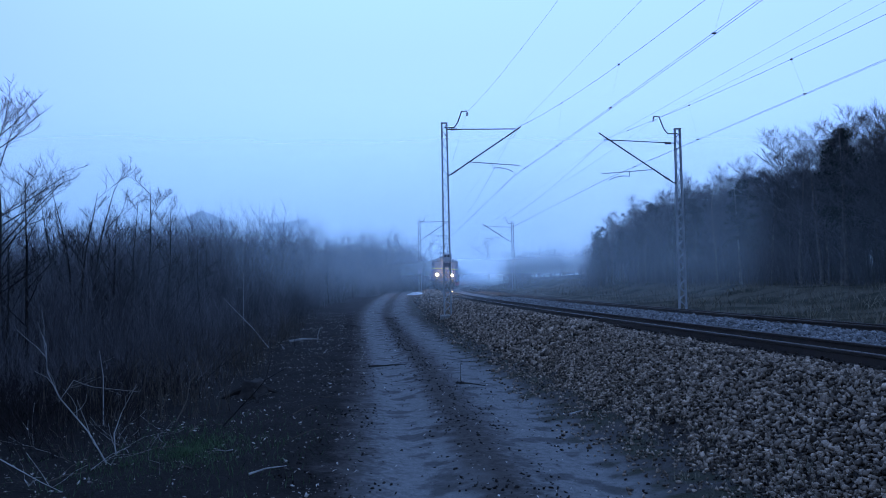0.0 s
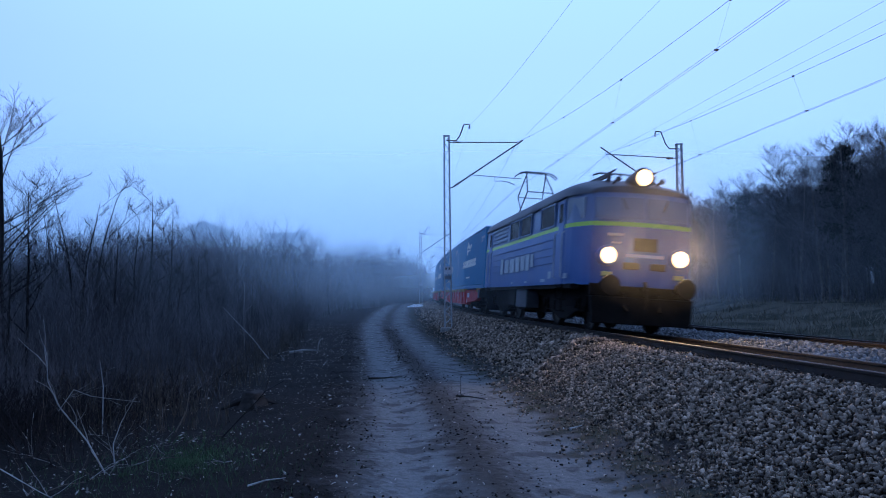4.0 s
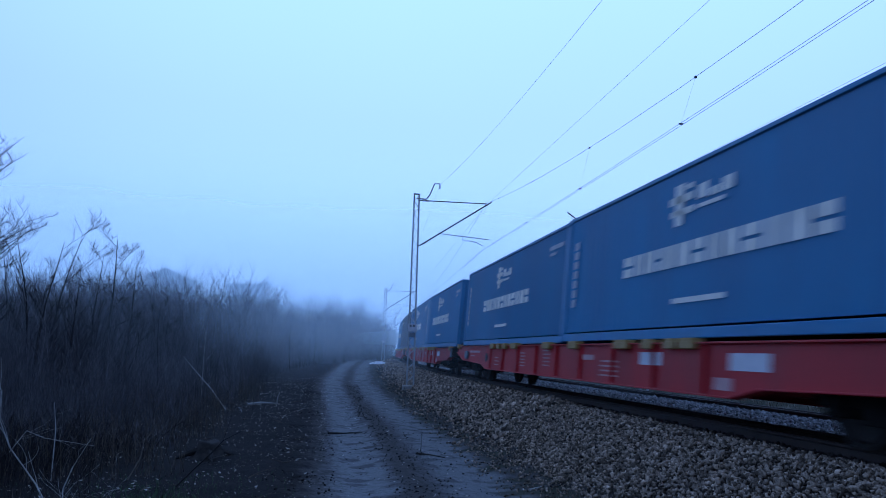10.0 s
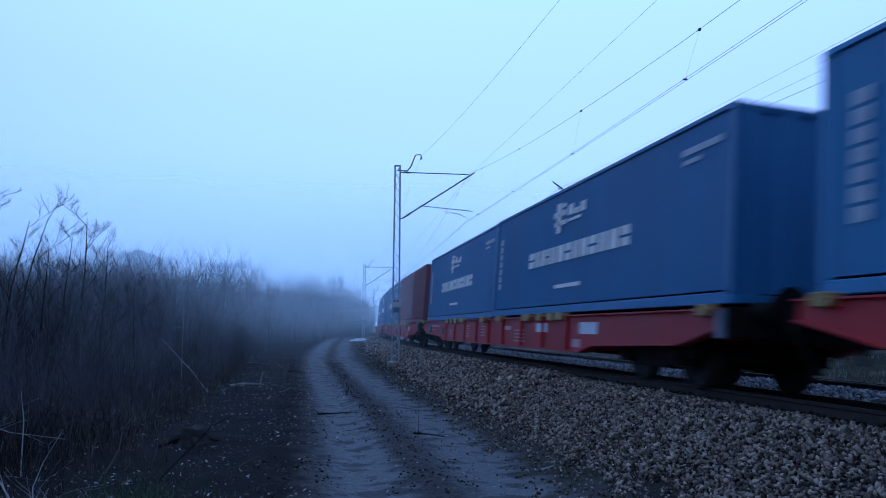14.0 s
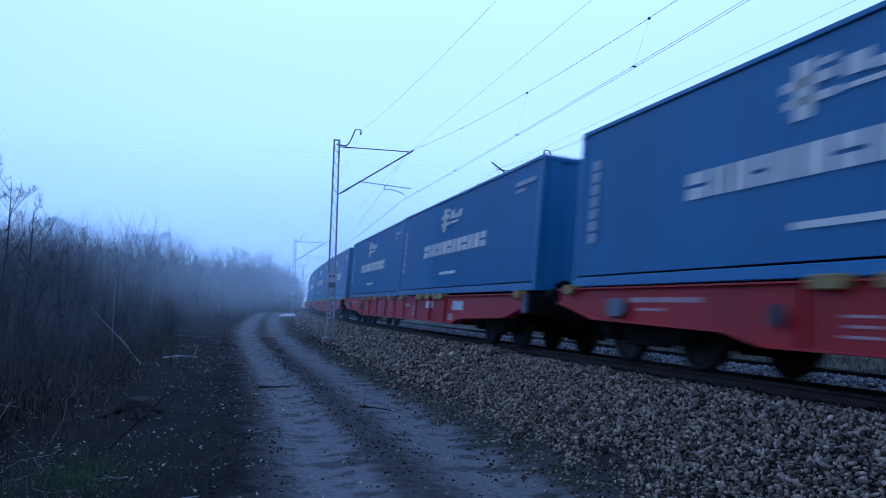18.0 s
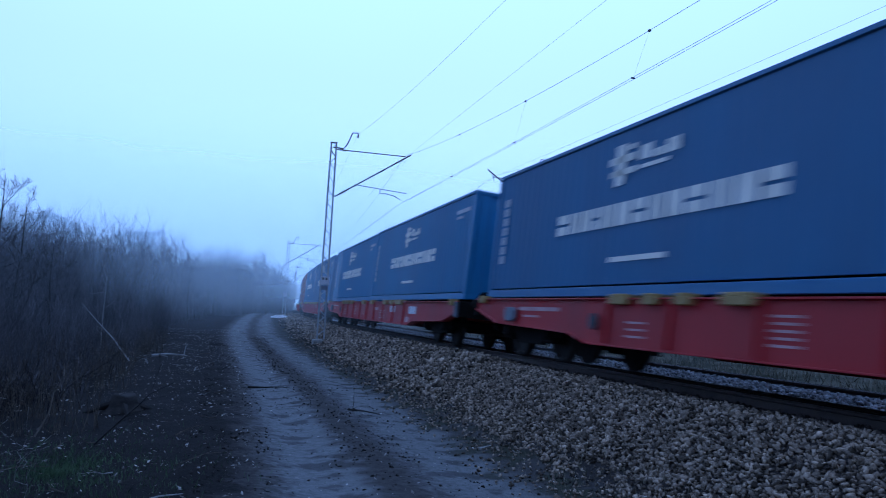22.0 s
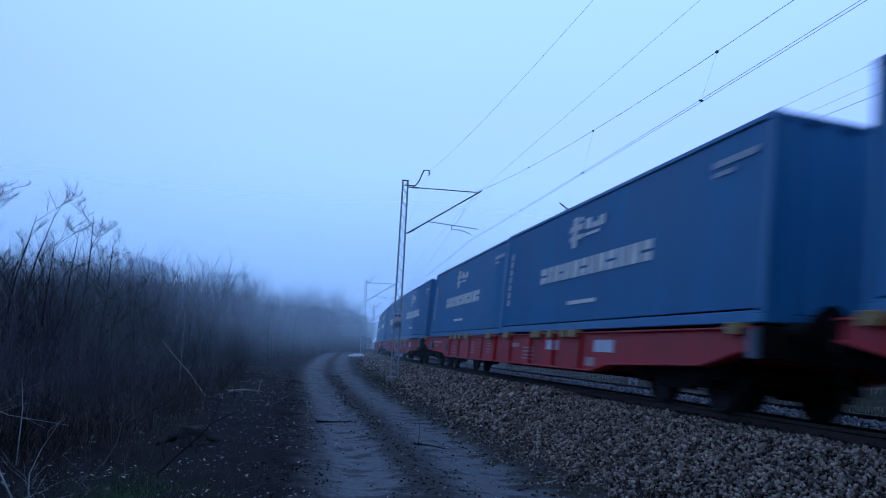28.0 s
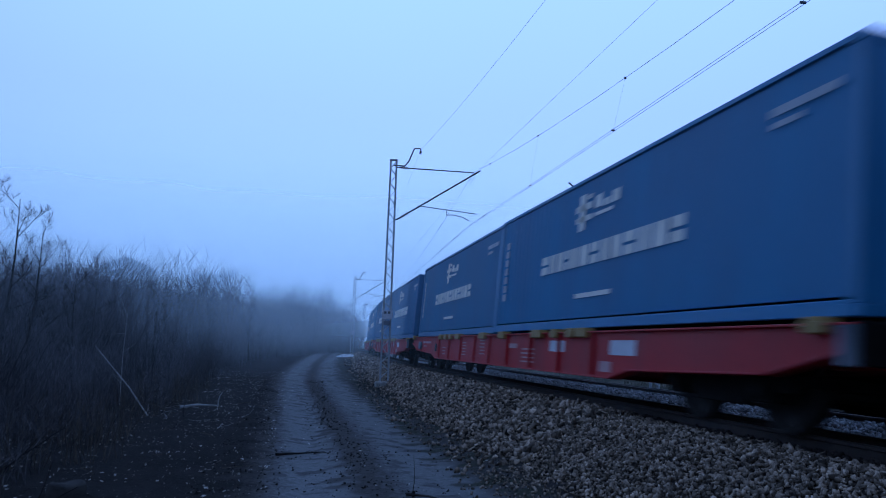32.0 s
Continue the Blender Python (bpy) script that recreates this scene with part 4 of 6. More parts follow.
def corrugated(length, tall, x, way):
    """A pressed side panel in trapezoid waves along y at distance x."""
    g = Geo()
    y = -length / 2 + 0.14
    pitch, d = 0.278, 0.036
    ys = []
    while y < length / 2 - 0.16:
        ys += [(y, 0), (y + 0.072, 0), (y + 0.140, d), (y + 0.210, d)]
        y += pitch
    ys.append((length / 2 - 0.14, 0))
    for yy, dd in ys:
        g.v += [(x - way * dd, yy, 0.188), (x - way * dd, yy, tall - 0.092)]
    g.f = [(2 * i, 2 * i + 2, 2 * i + 3, 2 * i + 1) if way > 0 else (2 * i + 1, 2 * i + 3, 2 * i + 2, 2 * i) for i in range(len(ys) - 1)]
    return g


CON_L, CON_W, CON_H = 12.192, 2.438, 2.70


def build_container(paint, label, marks):
    """A 40-foot box container; its base is at z = 0, its doors face +y."""
    c = thing("shipping_container", label, "container", "containers on the train")
    L, W, H = CON_L / 2, CON_W / 2, CON_H
    for s in (-1, 1):
        side = part("side_panel", corrugated(CON_L, H, s * (W - 0.012), s), paint, c)
        g = Geo().box(-0.03, -L + 0.16, 0.0, 0.03, L - 0.16, 0.155)
        part("bottom_rail", g, paint, c, at=pose(s * (W - 0.032), 0, 0), bevel=0.01)
        g = Geo().box(-0.03, -L + 0.16, H - 0.075, 0.03, L - 0.16, H - 0.004)
        part("top_rail", g, paint, c, at=pose(s * (W - 0.032), 0, 0), bevel=0.008)
        for k in (-1, 1):
            g = Geo().box(-0.075, -0.075, 0.11, 0.075, 0.075, H - 0.11)
            part("corner_post", g, paint, c, at=pose(s * (W - 0.080), k * (L - 0.080), 0), bevel=0.015)
            for z in (0.0, H - 0.118):
                g = Geo().box(-0.081, -0.089, z, 0.081, 0.089, z + 0.118)
                part("corner_casting", g, paint, c, at=pose(s * (W - 0.081), k * (L - 0.089), 0), bevel=0.012)
    g = Geo().box(-W + 0.06, -L + 0.05, 0.10, W - 0.06, L - 0.08, 0.16)
    part("floor", g, BLACK, c)
    g = Geo()
    n = 44
    for i in range(n):
        y0 = -L + 0.1 + (2 * L - 0.2) * i / n
        y1 = -L + 0.1 + (2 * L - 0.2) * (i + 1) / n
        z = H - 0.012 - (0.02 if i % 2 else 0)
        g.box(-W + 0.05, y0, H - 0.06, W - 0.05, y1, z)
    part("roof", g, paint, c, "ribbed steel roof")
    front = []
    for i in range(8):
        x0, x1 = (-W + 0.14 + (2 * W - 0.28) * (i + k) / 8 for k in (0.12, 0.88))
        d = 0.04 if i % 2 else 0.0
        front += [(x0, -L + 0.03 + d), (x1, -L + 0.03 + d)]
    part("end_wall", Geo().prism(front + [(W - 0.14, -L + 0.10), (-W + 0.14, -L + 0.10)], 0.14, H - 0.10, "z"), paint, c)
    for z0, z1 in ((0.02, 0.14), (H - 0.10, H - 0.006)):
        part("end_rail", Geo().box(-W + 0.16, -L + 0.01, z0, W - 0.16, -L + 0.09, z1), paint, c, bevel=0.008)
    for s in (-1, 1):
        g = Geo().box(min(s * 0.01, s * (W - 0.16)), L - 0.07, 0.12, max(s * 0.01, s * (W - 0.16)), L - 0.03, H - 0.11)
        for k in range(4):
            g.box(min(s * 0.1, s * (W - 0.22)), L - 0.032, 0.3 + 0.55 * k, max(s * 0.1, s * (W - 0.22)), L - 0.018, 0.55 + 0.55 * k)
        door = part("door", g, paint, c, bevel=0.006)
        for x in (0.28, 0.80):
            g = Geo().tube([(s * x, L - 0.005, 0.08), (s * x, L - 0.005, H - 0.08)], 0.018, 8)
            for z in (0.5, 1.2, 1.9):
                g.box(s * x - 0.05, L - 0.03, z, s * x + 0.05, L + 0.012, z + 0.06)
            part("locking_bar", g, GALV, door, "galvanised locking bar")
    part("door_sill", Geo().box(-W + 0.16, L - 0.09, 0.02, W - 0.16, L - 0.02, 0.11), paint, c)
    part("door_header", Geo().box(-W + 0.16, L - 0.09, H - 0.11, W - 0.16, L - 0.02, H - 0.006), paint, c)
    for s in (-1, 1):
        if s > 0:
            continue
        face = s * (W - 0.010)

        def bar(y0, y1, z0, z1, name, m, lab):
            a, b = min(face, face + s * 0.003), max(face, face + s * 0.003)
            part(name, Geo().box(a, y0, z0, b, y1, z1), m, c, lab)

        # s < 0 is read from rear to front; the other side the other way round
        f = lambda d: s * (d - L) if s > 0 else (L - d)
        if marks == "blue":
            word = [0.43, 0.38, 0.34, 0.20, 0.47, 0.40, 0.38, 0.42, 0.38, 0.44, 0.46, 0.42, 0.42]
            d = 3.2
            for k, wd in enumerate(word):
                y0, y1 = sorted((f(d), f(d + wd)))
                a, b = min(face, face + s * 0.003), max(face, face + s * 0.003)
                y1 -= 0.03
                wd1 = y1 - y0
                g = Geo()
                if k % 3 == 0:
                    g.box(a, y0, 1.10, b, y1, 1.25).box(a, y0, 1.30, b, y1, 1.46)
                elif k % 3 == 1:
                    g.box(a, y0, 1.10, b, y0 + 0.42 * wd1, 1.46).box(a, y0 + 0.56 * wd1, 1.10, b, y1, 1.46)
                else:
                    g.box(a, y0, 1.10, b, y1, 1.46)
                part("lettering_block", g, WHITE_MARK, c, "white lettering block")
                d += wd + 0.055
            for a, b, z0, z1 in ((5.15, 5.42, 1.74, 2.40), (4.95, 5.72, 2.10, 2.22), (5.0, 5.75, 1.90, 2.0), (5.85, 6.15, 2.06, 2.28), (6.22, 6.5, 2.04, 2.16), (6.56, 6.85, 2.04, 2.24), (5.5, 5.7, 2.28, 2.36), (5.85, 6.6, 1.92, 1.98)):
                y0, y1 = sorted((f(a), f(b)))
                bar(y0, y1, z0, z1, "emblem_shape", WHITE_MARK, "white emblem shape")
            for a, b, z0, z1 in ((5.2, 6.75, 0.53, 0.61),):
                y0, y1 = sorted((f(a), f(b)))
                bar(y0, y1, z0, z1, "lettering_bar", WHITE_MARK, "thin white lettering bar")
            for a, b, z0, z1 in ((10.75, 11.85, 2.22, 2.32), (10.78, 11.3, 2.08, 2.15)):
                y0, y1 = sorted((f(a), f(b)))
                bar(y0, y1, z0, z1, "lettering_bar", PALE_MARK, "faded code lettering bar")
            for k in range(7):
                y0, y1 = sorted((f(0.48), f(0.72)))
                bar(y0, y1, 0.72 + 0.205 * k, 0.88 + 0.205 * k, "lettering_bar", PALE_MARK, "faded vertical code bar")
        elif marks == "brown":
            for k in range(9):
                y0, y1 = sorted((f(0.42), f(0.56)))
                if k not in (4, 8):
                    bar(y0, y1, 0.40 + 0.205 * k, 0.50 + 0.205 * k, "lettering_bar", WHITE_MARK, "white vertical code bar")
            y0, y1 = sorted((f(0.42), f(0.66)))
            bar(y0, y1, 2.28, 2.36, "lettering_bar", WHITE_MARK, "white code bar")
        else:
            for a, b, z0, z1 in ((0.75, 1.1, 1.95, 2.25), (0.6, 1.35, 2.02, 2.12), (1.5, 2.9, 2.18, 2.26)):
                y0, y1 = sorted((f(a), f(b)))
                bar(y0, y1, z0, z1, "emblem_shape", WHITE_MARK, "white emblem shape")
    return c


def lamp_parts(housing, x, y, z):
    """Lit glass, its hot core and the lit fog before it."""
    part("lamp_glass", Geo().tube([(x, y, z), (x, y - 0.02, z)], [0.185, 0.165], 20), LAMP_WARM, housing, "lit warm white headlamp glass")
    part("lamp_core", Geo().tube([(x, y - 0.015, z), (x, y - 0.03, z)], [0.055, 0.045], 12), LAMP_CORE, housing, "glaring lamp core")
    if z > 3:
        for ahead, wide in LIT_FOG:
            g = Geo()
            g.v = [(0, 0, 0)] + [(wide * math.cos(2 * math.pi * k / 32), 0, wide * math.sin(2 * math.pi * k / 32)) for k in range(32)]
            g.f = [(0, k + 1, (k + 1) % 32 + 1) for k in range(32)]
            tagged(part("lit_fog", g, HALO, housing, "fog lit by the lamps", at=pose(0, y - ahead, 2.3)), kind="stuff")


def build_locomotive():
    """A four-axle electric locomotive; its front buffers touch y = 0, it runs towards -y."""
    lo = thing("electric_locomotive", "blue electric locomotive with a lime stripe and lit lamps", "locomotive")
    y0, y1 = 1.12, 14.75
    cab = 1.25

    def half(y):
        """Half width of the body along its length: the cabs narrow to a bowed nose."""
        d = min(y - y0, y1 - y)
        return 1.50 if d > cab else 1.17 + 0.33 * math.sin(0.5 * math.pi * max(d, 0) / cab)

    st = [y0 + cab * k / 5 for k in range(6)] + [4, 6, 8, 10, 12] + [y1 - cab + cab * k / 5 for k in range(6)]

    def shell(name, levels, m, label, bow=True):
        """The body's wall between heights, closed round both noses."""
        g = Geo()
        outline = []
        for s, seq in ((-1, st), (1, st[::-1])):
            for y in seq:
                outline.append((s * half(y), y))
            # the bowed end
            ye, way = (y1, 1) if s < 0 else (y0, -1)
            for k in range(1, 6):
                a = -0.5 + k / 6
                outline.append((-s * a * 2 * half(ye), ye + way * 0.30 * (1 - (2 * a) ** 2)))
        n = len(outline)
        for z in levels:
            for x, y in outline:
                # the windscreen leans back
                lean = max(0.0, z - 2.35) * 0.16
                d = min(y - y0, y1 - y)
                k = max(0.0, 1 - max(d, 0) / 0.6)
                yy = y + (lean * k if y < 8 else -lean * k)
                xx = x * (1 - 0.03 * max(0, z - 2.35))
                g.v.append((xx, yy, z))
        for j in range(len(levels) - 1):
            for i in range(n):
                g.f.append((j * n + i, (j + 1) * n + i, (j + 1) * n + (i + 1) % n, j * n + (i + 1) % n))
        g.f.append(tuple(range(n)))
        g.f.append(tuple(range((len(levels) - 1) * n, len(levels) * n))[::-1])
        bm_me = g.mesh(name, m, bevel=0.0)
        ob = new(name, bm_me)
        ob.parent = lo
        if label:
            ob["label"] = label
        return ob

    shell("lower_body", (1.06, 1.3, 1.7, 2.42), LOCO_LOW, "blue painted lower body")
    shell("stripe", (2.42, 2.52), STRIPE, "lime green stripe round the body")
    upper = shell("upper_body", (2.52, 2.7, 3.0, 3.20), LOCO_UP, "pale grey-blue upper body")
    # roof: a shallow vault with rounded ends
    g = Geo()
    rst = [y0 + 0.10, y0 + 0.25, y0 + 0.6, y0 + 1.2, y0 + 2.2] + [5, 7, 9, 11] + [y1 - 2.2, y1 - 1.2, y1 - 0.6, y1 - 0.25, y1 - 0.10]
    m = 13
    for y in rst:
        d = min(y - y0, y1 - y)
        k = min(1.0, 0.35 + 0.65 * math.sin(0.5 * math.pi * min(1, max(0, d - 0.08) / 1.6)))
        for i in range(m):
            a = math.pi * i / (m - 1)
            x = -math.cos(a) * (half(y) + 0.03) * (1 if d > 0.3 else 0.93)
            g.v.append((x, y, 3.18 + (0.56 * k) * math.sin(a) ** 0.75))
    for j in range(len(rst) - 1):
        for i in range(m - 1):
            g.f.append((j * m + i, j * m + i + 1, (j + 1) * m + i + 1, (j + 1) * m + i))
    g.f += [tuple(range(m))[::-1], tuple(range(len(g.v) - m, len(g.v)))]
    roof = part("roof", g, LOCO_ROOF, lo, "grey vaulted roof", smooth=True)
    for s in (-1, 1):
        g = Geo().box(min(s * 1.48, s * 1.54), y0 + 1.2, 3.16, max(s * 1.48, s * 1.54), y1 - 1.2, 3.21)
        part("rain_gutter", g, LOCO_ROOF, lo)
    # sides
    for s in (-1, 1):
        sx = s * 1.5

        def slab(name, a, b, z0, z1, d0, d1, m, label="", bevel=0.0):
            g = Geo().box(min(sx + s * d0, sx + s * d1), a, z0, max(sx + s * d0, sx + s * d1), b, z1)
            return part(name, g, m, lo, label, bevel=bevel)

        for a, b in ((3.24, 4.70), (5.92, 7.30), (7.55, 8.95)):
            win = slab("side_window", a, b, 2.58, 3.11, -0.02, 0.004, GLASS_DARK, "large dark machine-room window")
            g = Geo()
            for q in (a - 0.04, b):
                g.box(min(sx, sx + s * 0.022), q, 2.54, max(sx, sx + s * 0.022), q + 0.04, 3.15)
            g.box(min(sx, sx + s * 0.022), a, 2.54, max(sx, sx + s * 0.022), b, 2.58).box(min(sx, sx + s * 0.022), a, 3.11, max(sx, sx + s * 0.022), b, 3.15)
            part("window_frame", g, LOCO_UP, win)
        for a, b in ((1.42, 2.14), (13.75, 14.4)):
            xa, xb = s * (half(a) - 0.012), s * (half(b) - 0.012)
            g = Geo().prism([(xa - s * 0.05, a), (xa + s * 0.008, a), (xb + s * 0.008, b), (xb - s * 0.05, b)], 2.60, 3.10, "z")
            part("cab_window", g, WINDSCREEN if a < 8 else GLASS_DARK, lo, "cab side window")
        for a, b in ((2.30, 2.86), (12.4, 12.95)):
            door = slab("cab_door", a, b, 1.10, 3.13, -0.01, 0.012, LOCO_LOW, "blue cab door", 0.006)
            g = Geo().box(min(sx, sx + s * 0.02), a + 0.12, 2.58, max(sx, sx + s * 0.02), b - 0.12, 3.04)
            part("door_window", g, GLASS_DARK, door)
            for q in (a - 0.06, b + 0.06):
                g = Geo().tube([(sx, q, 1.2), (sx + s * 0.07, q, 1.25), (sx + s * 0.07, q, 2.3), (sx, q, 2.35)], 0.015, 6)
                part("handrail", g, GALV, lo, "pale handrail beside the door")
            g = Geo()
            for k in range(3):
                g.box(min(sx - s * 0.1, sx + s * 0.12), a, 0.40 + 0.28 * k, max(sx - s * 0.1, sx + s * 0.12), b, 0.43 + 0.28 * k)
            for q in (a, b):
                g.tube([(sx, q, 0.40), (sx, q, 1.08)], 0.015, 5)
            part("step_ladder", g, BLACK, lo)
        # pressed ribs in the side wall
        for a, b, zs in ((3.1, 12.2, (1.60, 1.80, 2.0, 2.20)), (9.5, 12.2, (2.62, 2.76, 2.90, 3.04)), (13.0, 13.4, (1.60, 1.80, 2.0, 2.20))):
            for z in zs:
                slab("pressed_rib", a, b, z, z + 0.035, -0.01, 0.024, LOCO_LOW if z < 2.45 else LOCO_UP)
        for a, b, z0, z1 in ((9.9, 10.35, 1.42, 1.78), (8.9, 9.6, 1.44, 1.72), (8.0, 8.75, 1.44, 1.72), (7.25, 7.85, 1.44, 1.74), (6.5, 7.1, 1.46, 1.74), (5.9, 6.4, 1.44, 1.76), (5.4, 5.75, 1.52, 1.74)):
            slab("lettering_block", a, b, z0 + 0.06, z1 + 0.22, 0.025, 0.029, PALE_MARK, "faded white lettering block")
        for a, b, z0, z1 in ((3.4, 3.7, 1.22, 1.40), (6.2, 6.5, 1.14, 1.20), (8.2, 8.5, 1.14, 1.20), (1.9, 2.2, 1.20, 1.32), (4.0, 4.5, 1.14, 1.22)):
            slab("stencil_marking", a, b, z0, z1, 0.002, 0.006, PALE_MARK)
        # underframe skirts and boxes
        slab("underframe_beam", 1.6, 13.9, 0.96, 1.07, -0.25, -0.02, BLACK, "black underframe beam")
        slab("battery_box", 6.4, 7.9, 0.42, 0.98, -0.45, -0.06, DARK_STEEL, "grey equipment box under the frame", 0.02)
        slab("equipment_box", 8.2, 9.4, 0.46, 0.98, -0.45, -0.08, BLACK, "", 0.02)
    # ends
    for ye, way in ((y0, -1), (y1, 1)):
        yf = lambda z, x=0.0: ye + way * (0.30 * (1 - (x / 1.16) ** 2)) - way * max(0, z - 2.35) * 0.16
        for s in (-1, 1):
            g = Geo()
            x0, x1 = s * 0.045, s * 1.10
            pts = []
            for z in (2.60, 3.09):
                for k in range(7):
                    x = x0 + (x1 - x0) * k / 6
                    pts.append((x, yf(z, x) + way * 0.02, z))
            pts += [(p[0], p[1] - way * 0.06, p[2]) for p in pts]
            for k in range(6):
                g.f += [(k, k + 1, k + 8, k + 7), (k + 14, k + 21, k + 22, k + 15), (k, k + 14, k + 15, k + 1), (k + 7, k + 8, k + 22, k + 21)]
            g.f += [(0, 7, 21, 14), (6, 20, 27, 13)]
            g.v = pts
            ws = part("windscreen", g, WINDSCREEN, lo, "windscreen pane with a pale sky reflection in its colour")
            g = Geo().tube([(s * 0.55, yf(3.05, 0.55) + way * 0.03, 3.07), (s * 0.42, yf(2.8, 0.42) + way * 0.05, 2.80)], 0.012, 5)
            part("wiper", g, BLACK, ws)
            # lamps
            x = s * 0.84
            yb = yf(1.70, 0.84)
            g = Geo().tube([(x, yb - way * 0.15, 1.74), (x, yb + way * 0.10, 1.74), (x, yb + way * 0.12, 1.74)], [0.24, 0.24, 0.225], 20)
            housing = part("headlamp", g, LOCO_LOW, lo, "round headlamp housing")
            if way < 0:
                lamp_parts(housing, x, yb - 0.115, 1.74)
            g = Geo().box(x - 0.11, yb + min(-way * 0.05, way * 0.08), 1.27, x + 0.11, yb + max(-way * 0.05, way * 0.08), 1.37)
            part("marker_lamp", g, TAIL, lo, "small yellowish marker lamp", bevel=0.01)
        g = Geo().tube([(0, ye - way * 0.75, 3.58), (0, ye + way * 0.0, 3.60), (0, ye + way * 0.03, 3.60)], [0.18, 0.24, 0.23], 20)
        top = part("top_lamp", g, LOCO_ROOF, lo, "round roof headlamp in a grey hood")
        if way < 0:
            lamp_parts(top, 0, ye - 0.03, 3.60)
        g = Geo().box(-0.27, ye + way * 0.28 - 0.03, 1.86, 0.27, ye + way * 0.28 + 0.03, 2.16)
        part("nose_emblem", g, BLACK, lo, "dark emblem on the nose")
        g = Geo().box(-0.42, ye + way * 0.28 - 0.02, 1.72, 0.42, ye + way * 0.28 + 0.02, 1.79)
        part("number_bar", g, PLATE, lo, "pale bar on the nose")
        g = Geo().box(-0.85, ye + way * 0.19 - 0.04, 2.20, -0.40, ye + way * 0.19 + 0.04, 2.25).box(-0.75, ye + way * 0.18 - 0.04, 2.02, -0.55, ye + way * 0.18 + 0.04, 2.06)
        part("stencil_marking", g, PALE_MARK, lo)
        g = Geo().box(-0.5, ye + way * 0.26 - 0.03, 1.44, 0.5, ye + way * 0.26 + 0.03, 1.60)
        part("nose_grille", g, BLACK, lo, "dark slot in the nose", bevel=0.01)
        g = Geo().box(-1.20, ye + min(0, way * 0.10), 0.82, 1.20, ye + max(0, way * 0.10), 1.10)
        part("buffer_beam", g, BLACK, lo, "black buffer beam", bevel=0.02)
        buffer_parts(lo, ye + way * 0.0, way)
        g = Geo().prism([(-1.15, 0.20), (1.15, 0.20), (1.2, 0.82), (-1.2, 0.82)], ye - 0.25 * (1 if way < 0 else -1) + 0.0, ye + way * 0.02, "y")
        part("snow_plough", g, BLACK, lo, "black snow plough under the buffer beam", bevel=0.02)
        for s in (-1, 1):
            g = Geo().tube([(s * 0.35, yf(2.5, 0.35) + way * 0.0, 2.54), (s * 0.35, yf(2.5) + way * 0.07, 2.56), (s * 1.0, yf(2.5, 1.0) + way * 0.07, 2.56), (s * 1.0, yf(2.5, 1.0), 2.54)], 0.014, 6)
            part("handrail", g, LOCO_UP, lo)
    # running gear
    for y in (3.7, 11.9):
        bogie_parts(lo, y, LOCO_GEAR, 3.05, 0.61)
    part("underframe", Geo().box(-1.1, 1.4, 0.80, 1.1, 14.4, 1.08).box(-0.95, 5.9, 0.34, 0.95, 9.7, 0.81), BLACK, lo, "black underframe with slung equipment")
    # roof gear
    for a, b in ((1.9, 3.4), (11.5, 13.1)):
        g = Geo()
        for s in (-1, 1):
            g.box(s * 0.55 - 0.04, a, 3.72, s * 0.55 + 0.04, b, 3.80)
            for y in (a + 0.1, b - 0.1):
                g.tube([(s * 0.55, y, 3.58), (s * 0.55, y, 3.74)], 0.06, 8)
        part("pantograph_base", g, DARK_STEEL, lo, "dark pantograph base on insulators")
    # the rear one is raised
    ym = 12.3
    g = Geo()
    for s in (-1, 1):
        g.tube([(s * 0.55, ym - 0.35, 3.82), (s * 0.48, ym + 0.85, 4.62), (s * 0.36, ym - 0.05, 5.42)], 0.024, 6)
        g.tube([(s * 0.55, ym + 0.35, 3.82), (s * 0.48, ym - 0.85, 4.62), (s * 0.36, ym + 0.05, 5.42)], 0.024, 6)
    for y in (-0.85, 0.85):
        g.tube([(-0.48, ym + y, 4.62), (0.48, ym + y, 4.62)], 0.02, 6)
    pan = part("pantograph", g, DARK_STEEL, lo, "raised diamond pantograph")
    for y in (-0.14, 0.14):
        g = Geo().tube([(-0.8, ym + y, 5.28), (-0.62, ym + y, 5.42), (-0.42, ym + y, 5.47), (0.42, ym + y, 5.47), (0.62, ym + y, 5.42), (0.8, ym + y, 5.28)], 0.022, 6)
        part("contact_strip", g, DARK_STEEL, pan)
    ym = 2.65
    g = Geo()
    for s in (-1, 1):
        g.tube([(s * 0.55, ym - 0.3, 3.80), (s * 0.5, ym + 1.0, 3.84), (s * 0.36, ym - 0.1, 3.90)], 0.024, 6)
        g.tube([(s * 0.55, ym + 0.3, 3.80), (s * 0.5, ym - 1.0, 3.84), (s * 0.36, ym + 0.1, 3.90)], 0.024, 6)
    pan = part("pantograph", g, DARK_STEEL, lo, "lowered folded pantograph")
    g = Geo().tube([(-0.75, ym, 3.84), (-0.58, ym, 3.91), (0.58, ym, 3.91), (0.75, ym, 3.84)], 0.022, 6)
    part("contact_strip", g, DARK_STEEL, pan)
    for a, b, h in ((4.4, 6.4, 0.22), (7.4, 9.6, 0.26), (9.9, 11.2, 0.2)):
        g = Geo().prism([(-0.62, 3.62), (0.62, 3.62), (0.5, 3.72 + h), (-0.5, 3.72 + h)], a, b, "y")
        hood = part("roof_hood", g, LOCO_ROOF, lo, "grey ventilator hood", bevel=0.03)
        for k in range(6):
            y = a + (b - a) * (k + 0.5) / 6
            part("vent_slat", Geo().box(-0.58, y - 0.05, 3.70, -0.50, y + 0.05, 3.66 + h), BLACK, hood)
